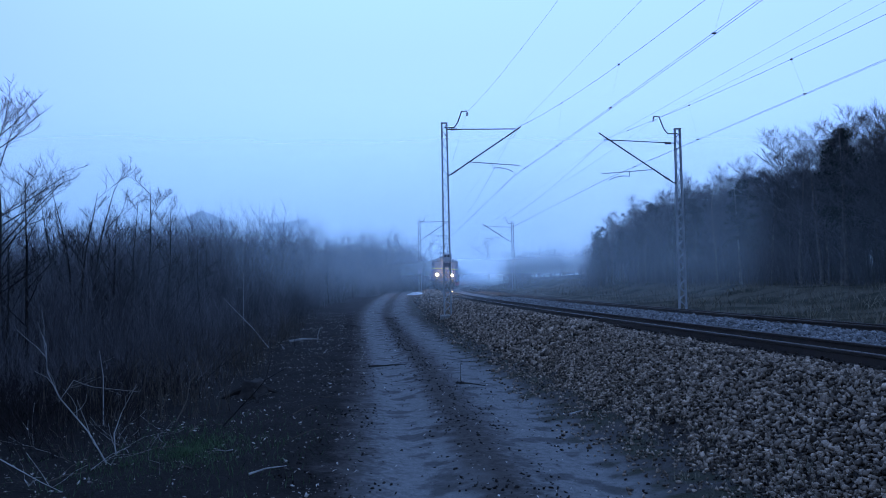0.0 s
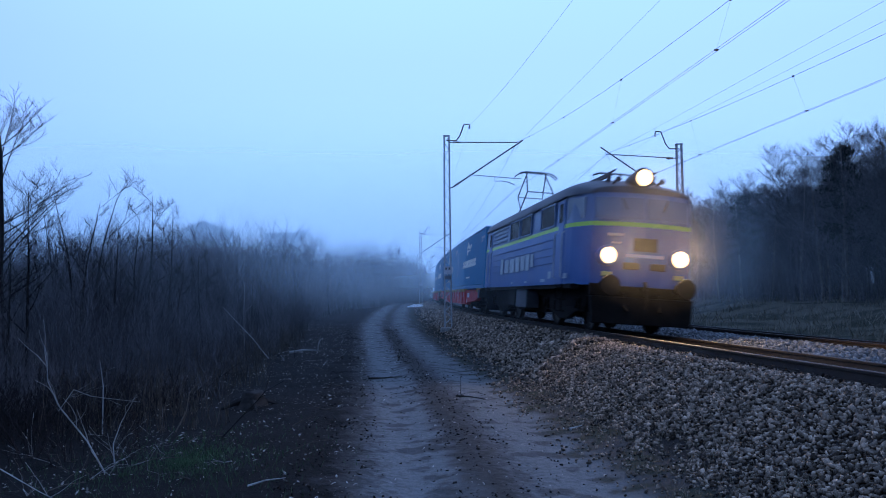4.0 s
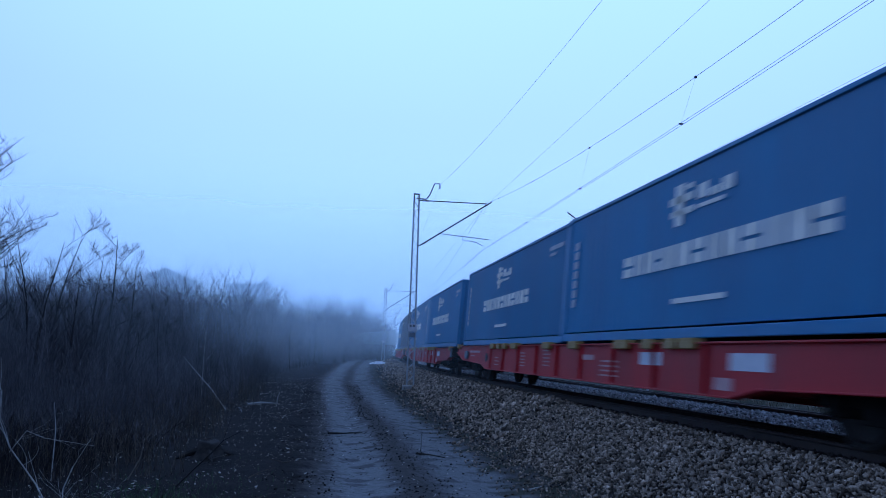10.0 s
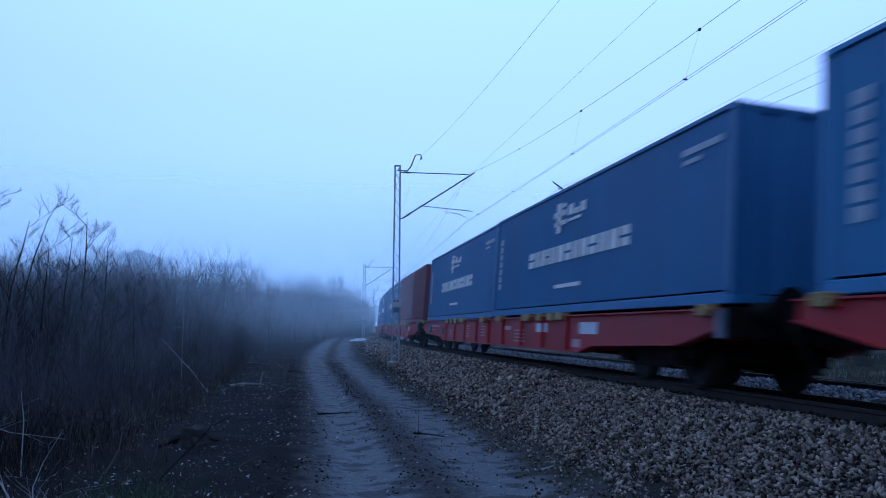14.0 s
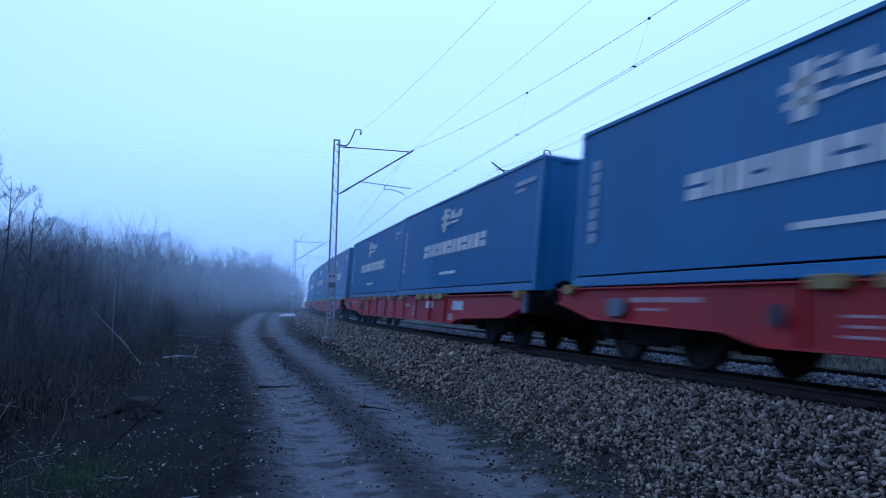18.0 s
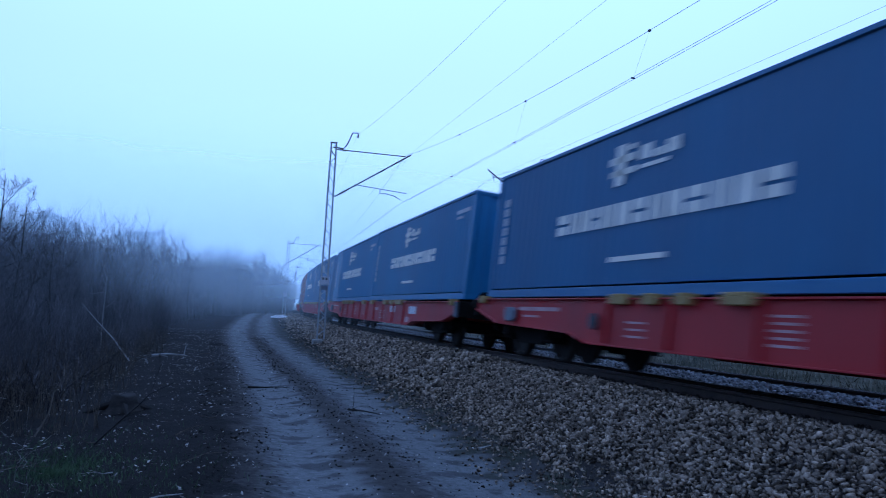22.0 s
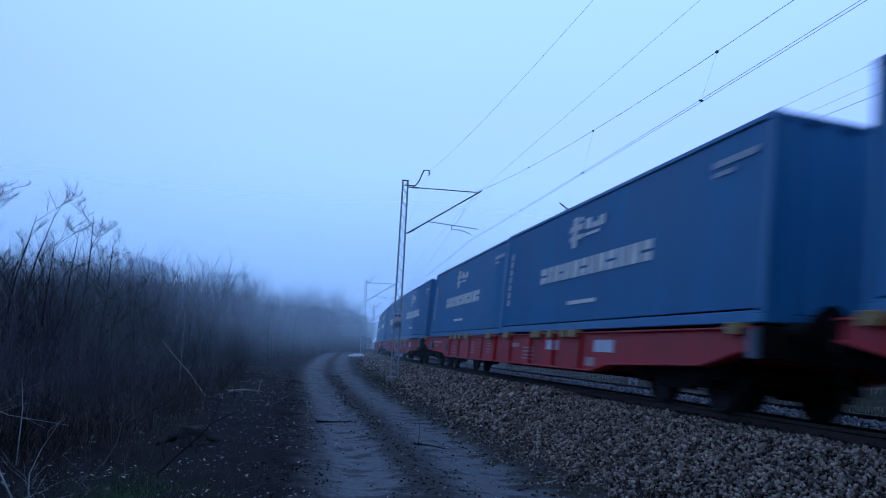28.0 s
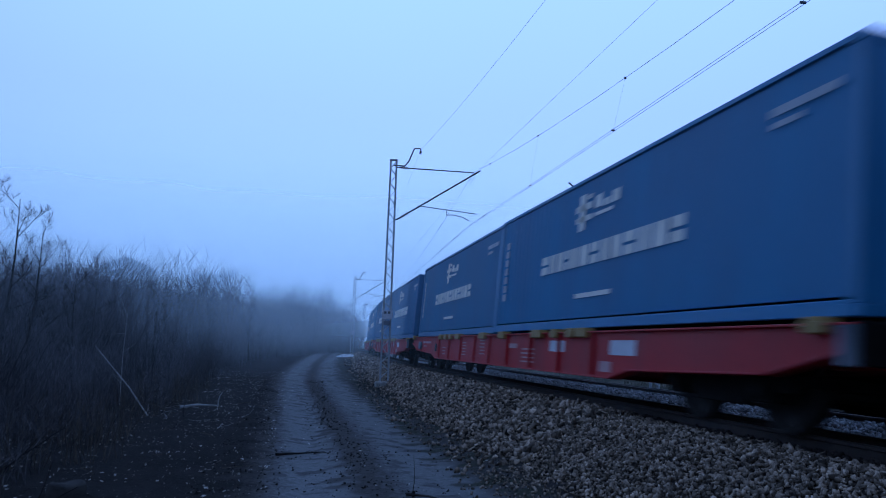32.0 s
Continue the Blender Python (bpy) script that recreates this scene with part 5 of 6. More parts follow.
    for s in (-0.3, 0.3):
        g = Geo().tube([(s, 4.2, 3.92), (s, 7.0, 4.02), (s, 11.8, 3.95)], 0.016, 5)
        for y in (4.2, 6.9, 9.8, 11.6):
            g.tube([(s, y, 3.65), (s, y, 3.98)], 0.03, 6)
        part("roof_busbar", g, DARK_STEEL, lo, "bare busbar on insulators")
    for x in (-0.55, 0.5):
        g = Geo().tube([(x, 1.75, 3.48), (x, 1.35, 3.56), (x, 1.25, 3.56)], [0.03, 0.035, 0.07], 8)
        part("horn", g, DARK_STEEL, lo)
    return lo


# glossy glass; its pale blue base colour also paints in the reflected sky
WINDSCREEN = mat("reflecting_windscreen", (0.07, 0.11, 0.17), (0.11, 0.16, 0.24), 2, 20, 0.08, bump=0)
MATS["reflecting_windscreen"].node_tree.nodes["Principled BSDF"].inputs["Specular IOR Level"].default_value = 1.0
HALO = halo_mat("lit_fog_puff", HALO_ALPHA, 2.2)
locomotive = build_locomotive()
wagon_proto = build_wagon()
blue_proto = build_container(BLUE, "blue steel box container with white lettering blocks", "blue")
faded_proto = build_container(BLUE_B, "faded dark blue box container with white lettering blocks", "blue")
grey_proto = build_container(GREYC, "dark slate grey box container with a small emblem", "grey")
brown_proto = build_container(BROWNC, "dark red box container with white code bars", "brown")

WAGONS = 23
wagons, containers = [], []
used = set()
for i in range(WAGONS):
    w = wagon_proto if i == 0 else copy_thing(wagon_proto, Matrix())
    wagons.append(w)
    for k in (0, 1):
        kind = blue_proto
        if (i * 5 + k * 3) % 7 in (2, 5):
            kind = faded_proto
        if (i, k) == (5, 0):
            kind = grey_proto
        if (i, k) in ((7, 0), (14, 0)):
            kind = brown_proto
        if kind.name in used:
            c = copy_thing(kind, Matrix())
        else:
            used.add(kind.name)
            c = kind
        containers.append((i, k, c))


# ---- plants ----
def bent(rng, p, d, length, segs, wild, lift=0.0):
    pts = [np.array(p, float)]
    d = np.array(d, float)
    for _ in range(segs):
        d = d + wild * rng.normal(size=3)
        d[2] += lift
        d /= np.linalg.norm(d)
        pts.append(pts[-1] + d * length / segs)
    return pts, d


def shrub_mesh(name, seed, stems, spread, tall, material, twigs=6, arch=0.12, lean=0.16, out=0.8):
    rng = np.random.default_rng(seed)
    g = Geo()
    for _ in range(stems):
        a, r = rng.random() * 6.283, spread * math.sqrt(rng.random())
        p = (r * math.cos(a), r * math.sin(a), -0.1)
        h = tall * (0.45 + 0.6 * rng.random())
        pts, d = bent(rng, p, (lean * rng.normal(), lean * rng.normal(), 1), h, 4, arch, 0.05)
        r0 = 0.006 + 0.010 * rng.random() * h / 3
        g.tube(pts, [r0, r0 * 0.85, r0 * 0.65, r0 * 0.45, 0.002], 3, closed=False)
        for _ in range(twigs):
            k = 0.25 + 0.7 * rng.random()
            i = min(3, int(k * 4))
            q = pts[i] + (pts[i + 1] - pts[i]) * (k * 4 - i)
            ang = rng.random() * 6.283
            tw, _ = bent(rng, q, (out * math.cos(ang), out * math.sin(ang), 0.9), h * (0.12 + 0.2 * rng.random()), 2, 0.15, 0.1)
            g.tube(tw, [r0 * 0.45, r0 * 0.35, 0.0015], 3, closed=False)
    return g.mesh(name, material)


def bare_tree_meshes(seed, tall, girth, spread=0.5, levels=4, kids=5, low=0.25, thin=0.004, reach=0.62):
    """Trunk and crown meshes of a leafless tree."""
    rng = np.random.default_rng(seed)
    trunk, crown = Geo(), Geo()
    pts, d = bent(rng, (0, 0, -0.2), (0.03 * rng.normal(), 0.03 * rng.normal(), 1), tall, 8, 0.05, 0.06)
    trunk.tube(pts, [girth * (1 - 0.86 * i / 8) for i in range(9)], 7, closed=False)

    def grow(line, radius, length, level):
        n = kids if level < levels else kids + 1
        for j in range(n):
            k = (low if level == 1 else 0.2) + (0.97 - (low if level == 1 else 0.2)) * (j + rng.random()) / n
            seg = k * (len(line) - 1)
            i = min(len(line) - 2, int(seg))
            q = line[i] + (line[i + 1] - line[i]) * (seg - i)
            base = line[i + 1] - line[i]
            base = base / np.linalg.norm(base)
            a = rng.random() * 6.283
            side = np.array((math.cos(a), math.sin(a), 0.2 + 0.45 * rng.random()))
            dd = base * 0.55 + side * spread * (1.6 if level == 1 else 1.2)
            dd /= np.linalg.norm(dd)
            ln = length * (0.55 + 0.5 * rng.random()) * (1.1 - 0.55 * k)
            br, _ = bent(rng, q, dd, ln, 3, 0.16, 0.05)
            r = radius * (1 - 0.6 * k) * 0.42
            crown.tube(br, [max(r, thin), max(r * 0.75, thin * 0.9), max(r * 0.5, thin * 0.75), thin * 0.5], 4 if level == 1 else 3, closed=False)
            if level < levels:
                grow(br, r, ln * reach, level + 1)

    grow(pts, girth, tall * 0.42, 1)
    return trunk, crown


def pine_meshes(seed, tall, girth):
    rng = np.random.default_rng(seed)
    trunk, crown = Geo(), Geo()
    pts, d = bent(rng, (0, 0, -0.2), (0, 0, 1), tall, 6, 0.025, 0.05)
    trunk.tube(pts, [girth * (1 - 0.8 * i / 6) for i in range(7)], 7, closed=False)
    v, f = [], []
    boughs = 46
    for j in range(boughs):
        k = 0.38 + 0.62 * (j / boughs)
        z = tall * k
        reach = (1.25 - k) * tall * 0.28 * (0.6 + 0.6 * rng.random())
        a = rng.random() * 6.283
        d = np.array((math.cos(a), math.sin(a), 0.25 * rng.normal()))
        br, _ = bent(rng, (0, 0, z), d, reach, 3, 0.15, 0.03)
        crown.tube(br, [0.03, 0.022, 0.014, 0.005], 3, closed=False)
        for _ in range(60):
            t = 0.25 + 0.8 * rng.random()
            i = min(2, int(min(t, 0.99) * 3))
            q = br[i] + (br[i + 1] - br[i]) * (t * 3 - i) + 0.16 * rng.normal(size=3)
            e1, e2 = rng.normal(size=3), rng.normal(size=3)
            e1, e2 = e1 / np.linalg.norm(e1) * 0.13, e2 / np.linalg.norm(e2) * 0.035
            o = len(v)
            v += [tuple(q - e1), tuple(q + e2), tuple(q + e1), tuple(q - e2)]
            f.append((o, o + 1, o + 2, o + 3))
    needles = Geo().add(v, f)
    return trunk, crown, needles


def build_plants():
    rng = np.random.default_rng(21)
    tall_kinds = [shrub_mesh("shrub", 40 + i, 40, 1.35, 3.6 + 0.4 * (i % 4), BRUSH, 13, 0.12, 0.16, 0.65) for i in range(7)]
    low_kinds = [shrub_mesh("bramble", 60 + i, 46, 1.1, 1.25, BRUSH, 5, 0.3) for i in range(4)]
    dry_kinds = [shrub_mesh("dry_weed", 80 + i, 26, 0.5, 1.2, TWIG_DRY, 1, 0.10) for i in range(3)]

    def shrub(x, y, me, s, name="shrub", label="thicket of thin bare dark stems", group="roadside thicket"):
        thing(name, label, "shrub", group, kind="stuff", mesh=me, at=pose(x, y, ground_z(x, y), 0, 0, 360 * rng.random()) @ Matrix.Diagonal((s, s, s * (0.85 + 0.3 * rng.random()), 1)))

    # the thicket beside the dirt road, thinner towards its edge
    for y0, y1, count in ((4.5, 14, 18), (14, 26, 66), (26, 45, 80), (45, 75, 90), (75, 125, 130)):
        for _ in range(count):
            y = y0 + (y1 - y0) * rng.random()
            edge = THICKET_EDGE(y) - (2.2 if y < 14 else (1.2 if y < 30 else 0))
            u = edge - (10 + 0.20 * y) * rng.random() ** 1.1
            s = min(1.0, 0.42 + 0.15 * (edge - u)) * (0.85 + 0.3 * rng.random()) * (0.64 if y < 20 else (0.80 if y < 32 else (1.02 if y < 50 else (1.45 if y < 75 else 1.7))))
            shrub(u + shift(y), y, tall_kinds[int(rng.integers(7))], s)
    # the growth that closes the view where the road bends away
    kept = rng.bit_generator.state
    for _ in range(60):
        y = 96 + 32 * rng.random()
        u = THICKET_EDGE(y) - 6.5 * rng.random()
        shrub(u + shift(y), y, tall_kinds[int(rng.integers(7))], 1.0 + 0.4 * rng.random())
    rng.bit_generator.state = kept
    for y, n in ((19, 7), (30, 6)):
        for _ in range(n):
            yy = y + 6 * rng.normal()
            shrub(-6.2 - 4.5 * rng.random(), max(yy, 14), tall_kinds[int(rng.integers(7))], 0.72 + 0.25 * rng.random(), label="clump of tall thin bare saplings")
    deep = []
    for i in range(3):
        tk, cr = bare_tree_meshes(90 + i, 9.0 + i, 0.11, 0.75, 3, 11, 0.10, 0.008, 0.85)
        deep.append(cr.add(tk.v, tk.f).mesh("woodland_tree", BRUSH))
    for _ in range(240):
        y = 24 + 46 * rng.random()
        u = WOOD_EDGE(y) + 0.8 + 15 * rng.random() ** 1.3
        s = (0.82 + 0.22 * rng.random()) * WOOD_SCALE(y)
        thing("woodland_tree", "leafless tree deep in the dark wood", "tree", "deep wood", kind="stuff", mesh=deep[int(rng.integers(3))],
              at=pose(u + shift(y), y, ground_z(u + shift(y), y) - 0.2, 0, 0, 360 * rng.random()) @ Matrix.Diagonal((s, s, s, 1)))
    for _ in range(110):
        y = 12 + 55 * rng.random() ** 1.3
        u = THICKET_EDGE(y) - 0.4 - 5.0 * rng.random()
        shrub(u + shift(y), y, low_kinds[int(rng.integers(4))], 0.5 + 0.4 * rng.random(), "bramble", "low tangle of bare dark brambles", "roadside brambles")
    kept = rng.bit_generator.state
    dark_kinds = [shrub_mesh("bramble", 160 + i, 60, 1.2, 0.85, TWIG, 7, 0.3) for i in range(3)]
    for _ in range(46):
        y = 8.6 + 7 * rng.random()
        u = THICKET_EDGE(y) - 0.9 - 6.5 * rng.random()
        shrub(u + shift(y), y, dark_kinds[int(rng.integers(3))], 0.6 + 0.45 * rng.random(), "bramble", "low dense tangle of dark brambles", "roadside brambles")
    for _ in range(14):
        y = 5.4 + 3 * rng.random()
        shrub(-4.3 - 3 * rng.random(), y, dark_kinds[int(rng.integers(3))], 0.55 + 0.3 * rng.random(), "bramble", "low dense tangle of dark brambles", "roadside brambles")
    rng.bit_generator.state = kept
    for _ in range(34):
        y = 8 + 32 * rng.random()
        u = THICKET_EDGE(y) + 0.5 - 1.8 * rng.random()
        shrub(u + shift(y), y, dry_kinds[int(rng.integers(3))], 0.5 + 0.4 * rng.random(), "dry_weed", "clump of pale dry weed stalks", "roadside weeds")

    # bare trees standing in the thicket
    kinds = []
    for i, (t, gth, sp, lv, kd, low) in enumerate(((5.8, 0.06, 0.6, 3, 7, 0.2), (5.4, 0.06, 0.8, 3, 8, 0.25), (6.8, 0.07, 0.6, 3, 8, 0.25), (4.8, 0.045, 0.5, 3, 6, 0.15))):
        tk, cr = bare_tree_meshes(7 + i, t, gth, sp, lv, kd, low, 0.004, 0.62)
        kinds.append((tk.mesh("trunk", BARK, smooth=True), cr.mesh("crown", TWIG)))

    def tree(x, y, kind, s, label, group, lean=0.0, sink=0.0):
        ob = thing("tree", label, "tree", group, at=pose(x, y, ground_z(x, y) - sink, lean, lean * 0.5, 360 * rng.random()) @ Matrix.Diagonal((s, s, s, 1)))
        for me in kind:
            part(me.name.split(".")[0], me, None, ob)

    spots = ((-7.9, 16.6, 2, 0.86), (-7.3, 17.4, 0, 0.78), (-8.5, 18.3, 2, 0.95), (-8.1, 17.4, 2, 0.88), (-7.0, 19.5, 3, 0.95), (-6.5, 20.5, 3, 0.85), (-7.7, 22.5, 3, 1.05), (-6.9, 23.5, 0, 0.78), (-9.2, 20.5, 0, 0.75), (-6.9, 15.5, 3, 0.6), (-7.5, 26.5, 1, 1.02), (-6.4, 26.0, 1, 0.86), (-5.6, 27.5, 1, 0.62), (-8.6, 24.5, 3, 0.8), (-9.8, 22.0, 0, 0.75),
             (-10.5, 27, 3, 1.1), (-7.6, 21.0, 3, 1.0), (-6.9, 34, 0, 0.75), (-5.8, 40, 3, 0.95), (-4.2, 47, 0, 0.8), (-7.5, 52, 2, 0.85), (-3.0, 60, 1, 1.0), (-1.5, 72, 0, 1.0), (-6, 68, 2, 0.9),
             (0.5, 85, 1, 1.2), (-3, 92, 0, 1.2), (2.0, 100, 1, 1.2), (-9, 88, 2, 1.1), (5, 118, 0, 1.2), (-2, 112, 1, 1.3), (-12, 45, 0, 0.95), (-14, 60, 2, 0.9), (-13, 33, 1, 1.0))
    for x, y, k, s in spots:
        s *= 1.0 if y < 30 else 0.8
        tree(x, y, kinds[k], s, "leafless tree with fine dark twigs in the thicket", "bare trees in the thicket")

    # the wood beyond the far track: pines in front of and between bare trees
    wood = []
    for i in range(3):
        tk, cr, nd = pine_meshes(30 + i, 9.5 + i, 0.13)
        wood.append((tk.mesh("trunk", BARK_PALE, smooth=True), cr.mesh("bough", BARK), nd.mesh("crown", NEEDLES)))
    for i in range(3):
        tk, cr = bare_tree_meshes(50 + i, 9.8 + i * 0.8, 0.13, 0.62, 3, 11, 0.34, 0.007, 0.85)
        wood.append((tk.mesh("trunk", BARK_PALE, smooth=True), cr.mesh("crown", BRUSH)))
    for _ in range(150):
        y = 22 + 47 * rng.random()
        u = WOOD_EDGE(y) + 9 * rng.random() ** 1.5
        k = int(rng.integers(3)) if rng.random() < (0.08 if y < 42 else 0.45) else 3 + int(rng.integers(3))
        s = (0.86 + 0.2 * rng.random()) * WOOD_SCALE(y)
        tree(u + shift(y), y, wood[k], s, "dark pine with a pale trunk in the wood" if k < 3 else "leafless tall tree with a pale trunk in the wood", "wood beyond the tracks", sink=0.1)
    for _ in range(70):
        # low growth where the line bends away
        y = 100 + 30 * rng.random()
        shrub(15 + 36 * rng.random() + shift(y), y, tall_kinds[int(rng.integers(7))], 0.9 + 0.35 * rng.random(), "shrub", "far bare shrub dim in fog", "far shrubs")
    for _ in range(88):
        y = 20 + 55 * rng.random()
        u = WOOD_EDGE(y) - 0.8 + 4 * rng.random()
        shrub(u + shift(y), y, tall_kinds[int(rng.integers(7))], 0.45 + 0.45 * rng.random(), "shrub", "bare shrub at the edge of the wood", "wood edge shrubs")


THICKET_EDGE = lambda y: -2.5 if y < 14 else (-2.5 - 0.035 * (y - 14) if y < 55 else min(0.5, -3.9 + 0.11 * (y - 55)) + min(2.6, 0.16 * max(0.0, y - 88)))
WOOD_SCALE = lambda y: float(np.interp(y, (30, 38, 45, 50, 58, 64, 72), (0.74, 0.70, 0.61, 0.65, 0.58, 0.53, 0.40)))
WOOD_EDGE = lambda y: 24.5 - 0.11 * max(0, min(y, 90) - 20)
build_plants()


def blades(name, label, material, places, tall, width, rng, category, lean=0.5):
    g = Geo()
    for x, y, z in places:
        h = tall * (0.5 + 0.7 * rng.random())
        a = rng.random() * 6.283
        dx, dy = width * math.cos(a), width * math.sin(a)
        lx, ly = lean * h * rng.normal(), lean * h * rng.normal()
        o = len(g.v)
        g.v += [(x - dx, y - dy, z - 0.02), (x + dx, y + dy, z - 0.02), (x + lx, y + ly, z + h)]
        g.f.append((o, o + 1, o + 2))
    return thing(name, label, category, kind="stuff", mesh=g.mesh(name, material))


def build_ground_cover():
    rng = np.random.default_rng(9)
    pl = []
    for _ in range(3200):
        a, r = rng.random() * 6.283, abs(rng.normal())
        x, y = -1.65 + 0.8 * r * math.cos(a), 8.1 + 1.3 * r * math.sin(a)
        pl.append((x, y, ground_z(x, y)))
    blades("grass_patch", "small patch of dark green grass beside the road", GRASS, pl, 0.07, 0.005, rng, "grass")
    pl = []
    for _ in range(9000):
        y = 8 + 75 * rng.random() ** 1.3
        u = 14.5 + 9.5 * rng.random()
        if noise.noise(Vector((u * 0.35, y * 0.35, 1))) > -0.1:
            pl.append((u + shift(y), y, height(u, y)))
    blades("dry_grass", "dry pale grass on the low bank", GRASS_DRY, pl, 0.36, 0.02, rng, "grass")
    pl = []
    for _ in range(1500):
        y = 5 + 20 * rng.random() ** 1.3
        u = 3.2 + 0.9 * rng.random()
        pl.append((u + shift(y), y, height(u, y)))
    blades("sparse_grass", "sparse short grass along the ballast foot", GRASS_DRY, pl, 0.07, 0.006, rng, "grass")
    # leaves and chips lying about
    g = Geo()
    for _ in range(22000):
        y = -3 + 47 * rng.random() ** 1.35
        u = -4.2 + 4.5 * rng.random()
        if rng.random() < 0.22:
            u = 0.2 + 3.7 * rng.random() ** 0.7
        if noise.noise(Vector((u * 1.4, y * 1.1, 6))) < 0.35 * rng.normal() - 0.05:
            continue
        x = u + shift(y)
        s = 0.005 + 0.019 * rng.random() ** 3
        n = np.array((0.5 * rng.normal(), 0.5 * rng.normal(), 1))
        n /= np.linalg.norm(n)
        e1 = np.cross(n, rng.normal(size=3))
        e1 /= np.linalg.norm(e1)
        e2 = np.cross(n, e1)
        c = np.array((x, y, height(u, y) + wobble(u, y) + 0.012))
        o = len(g.v)
        g.v += [tuple(c - e1 * s * 1.5), tuple(c + e2 * s * 0.7), tuple(c + e1 * s * 1.5), tuple(c - e2 * s * 0.7), tuple(c + n * s * 0.35)]
        g.f += [(o, o + 1, o + 4), (o + 1, o + 2, o + 4), (o + 2, o + 3, o + 4), (o + 3, o, o + 4)]
    thing("fallen_leaves", "pale curled leaves and chips strewn on dark soil", "leaf litter", kind="stuff", mesh=g.mesh("fallen_leaves", LEAF))


build_ground_cover()


def fallen_branch(points, radius, material, label, twigs=5, seed=0):
    rng = np.random.default_rng(seed)
    ob = thing("fallen_branch", label, "branch", "fallen branches")
    pts = [np.array(p, float) for p in points]
    g = Geo().tube(pts, [radius * (1 - 0.7 * i / (len(pts) - 1)) for i in range(len(pts))], 6)
    part("stem", g, material, ob)
    for _ in range(twigs):
        g = Geo()
        i = int(rng.integers(len(pts) - 1))
        q = pts[i] + (pts[i + 1] - pts[i]) * rng.random()
        d = (pts[-1] - pts[0]) / np.linalg.norm(pts[-1] - pts[0]) + 0.6 * rng.normal(size=3)
        d[2] = abs(d[2]) * (1.0 if seed < 8 or seed >= 300 else 0.25)
        tw, _ = bent(rng, q, d, 0.25 + 0.3 * rng.random(), 3, 0.2)
        g.tube(tw, [radius * 0.4, radius * 0.3, radius * 0.2, 0.002], 4, closed=False)
        part("twig", g, material, ob)



def lay(x, y, up=0.02):
    return (x, y, ground_z(x, y) + up)


fallen_branch([(-2.39, 7.9, -0.02), (-2.60, 7.9, 0.36), (-2.86, 7.8, 0.75), (-2.98, 7.8, 1.02), (-2.95, 7.7, 1.33)], 0.010, BIRCH, "pale leaning birch branch at the thicket edge", 9, 1)
fallen_branch([(-2.86, 7.8, 0.70), (-2.71, 7.8, 0.92), (-2.50, 7.7, 0.86), (-1.97, 7.6, 0.80)], 0.0045, BIRCH, "thin pale twig caught in brambles", 6, 2)
fallen_branch([(-2.44, 8.3, -0.02), (-2.46, 8.3, 0.25), (-2.37, 8.3, 0.50), (-2.21, 8.3, 0.80)], 0.0075, BIRCH, "short pale stick stuck in soil", 3, 3)
fallen_branch([(-3.30, 7.1, 0.35), (-3.07, 7.0, 0.28), (-2.62, 6.8, 0.10), (-2.40, 6.7, 0.03)], 0.007, BIRCH, "pale stick lying on the litter", 2, 4)
fallen_branch([(-3.15, 10.0, 0.05), (-3.15, 10.0, 0.70), (-3.20, 10.0, 1.05)], 0.010, BIRCH, "upright pale broken stem", 0, 5)
fallen_branch([(-2.58, 22.0, 0.05), (-3.1, 22.5, 0.6), (-3.64, 23.0, 1.06), (-4.1, 23.3, 1.5)], 0.013, BIRCH, "pale trunk leaning into the thicket", 4, 6)
fallen_branch([(-3.6, 24.0, 0.0), (-3.62, 24.0, 1.2), (-3.60, 24.0, 2.3)], 0.010, BIRCH, "thin upright pale birch stem", 6, 7)
fallen_branch([lay(-2.2, 24.0, 0.05), lay(-1.8, 24.1, 0.10), lay(-1.3, 24.0, 0.08)], 0.045, BIRCH, "short pale log beside the road", 2, 8)
fallen_branch([lay(1.94, 13.3), lay(2.2, 13.25, 0.03), lay(2.46, 13.1)], 0.020, BARK, "dark stick lying across the rut", 2, 9)
fallen_branch([lay(0.35, 16.4), lay(0.7, 16.8, 0.03), lay(1.1, 17.0)], 0.022, BARK, "dark stick lying across the rut", 2, 10)
fallen_branch([lay(3.15, 9.8, 0.02), lay(3.35, 9.9, 0.03)], 0.022, BIRCH, "short pale chip of wood beside the ballast", 0, 11)
fallen_branch([lay(-0.75, 6.9), lay(-0.6, 7.0, 0.04), lay(-0.42, 7.15, 0.03)], 0.012, BIRCH, "pale splinter of wood on dark soil", 0, 12)
rb = np.random.default_rng(77)
for k in range(15):
    x, y = -3.3 + 1.7 * rb.random(), 6.9 + 2.6 * rb.random()
    a, ln = rb.random() * 6.283, 0.25 + 0.35 * rb.random()
    z = ground_z(x, y)
    rise = ln * (0.25 + 0.7 * rb.random())
    pts = [(x + ln * q * math.cos(a) * 0.8 + 0.03 * rb.normal(), y + ln * q * math.sin(a) * 0.8, z + rise * q ** 0.8) for q in (0, 0.2, 0.4, 0.6, 0.8, 1)]
    pts = [pts[0]] + [(p[0] + 0.03 * rb.normal(), p[1] + 0.03 * rb.normal(), max(p[2] + 0.025 * rb.normal(), z)) for p in pts[1:]]
    fallen_branch(pts, 0.0022 + 0.002 * rb.random(), (BIRCH, TWIG_DRY)[k % 2], "thin pale twig caught in the litter", 4, 400 + k)
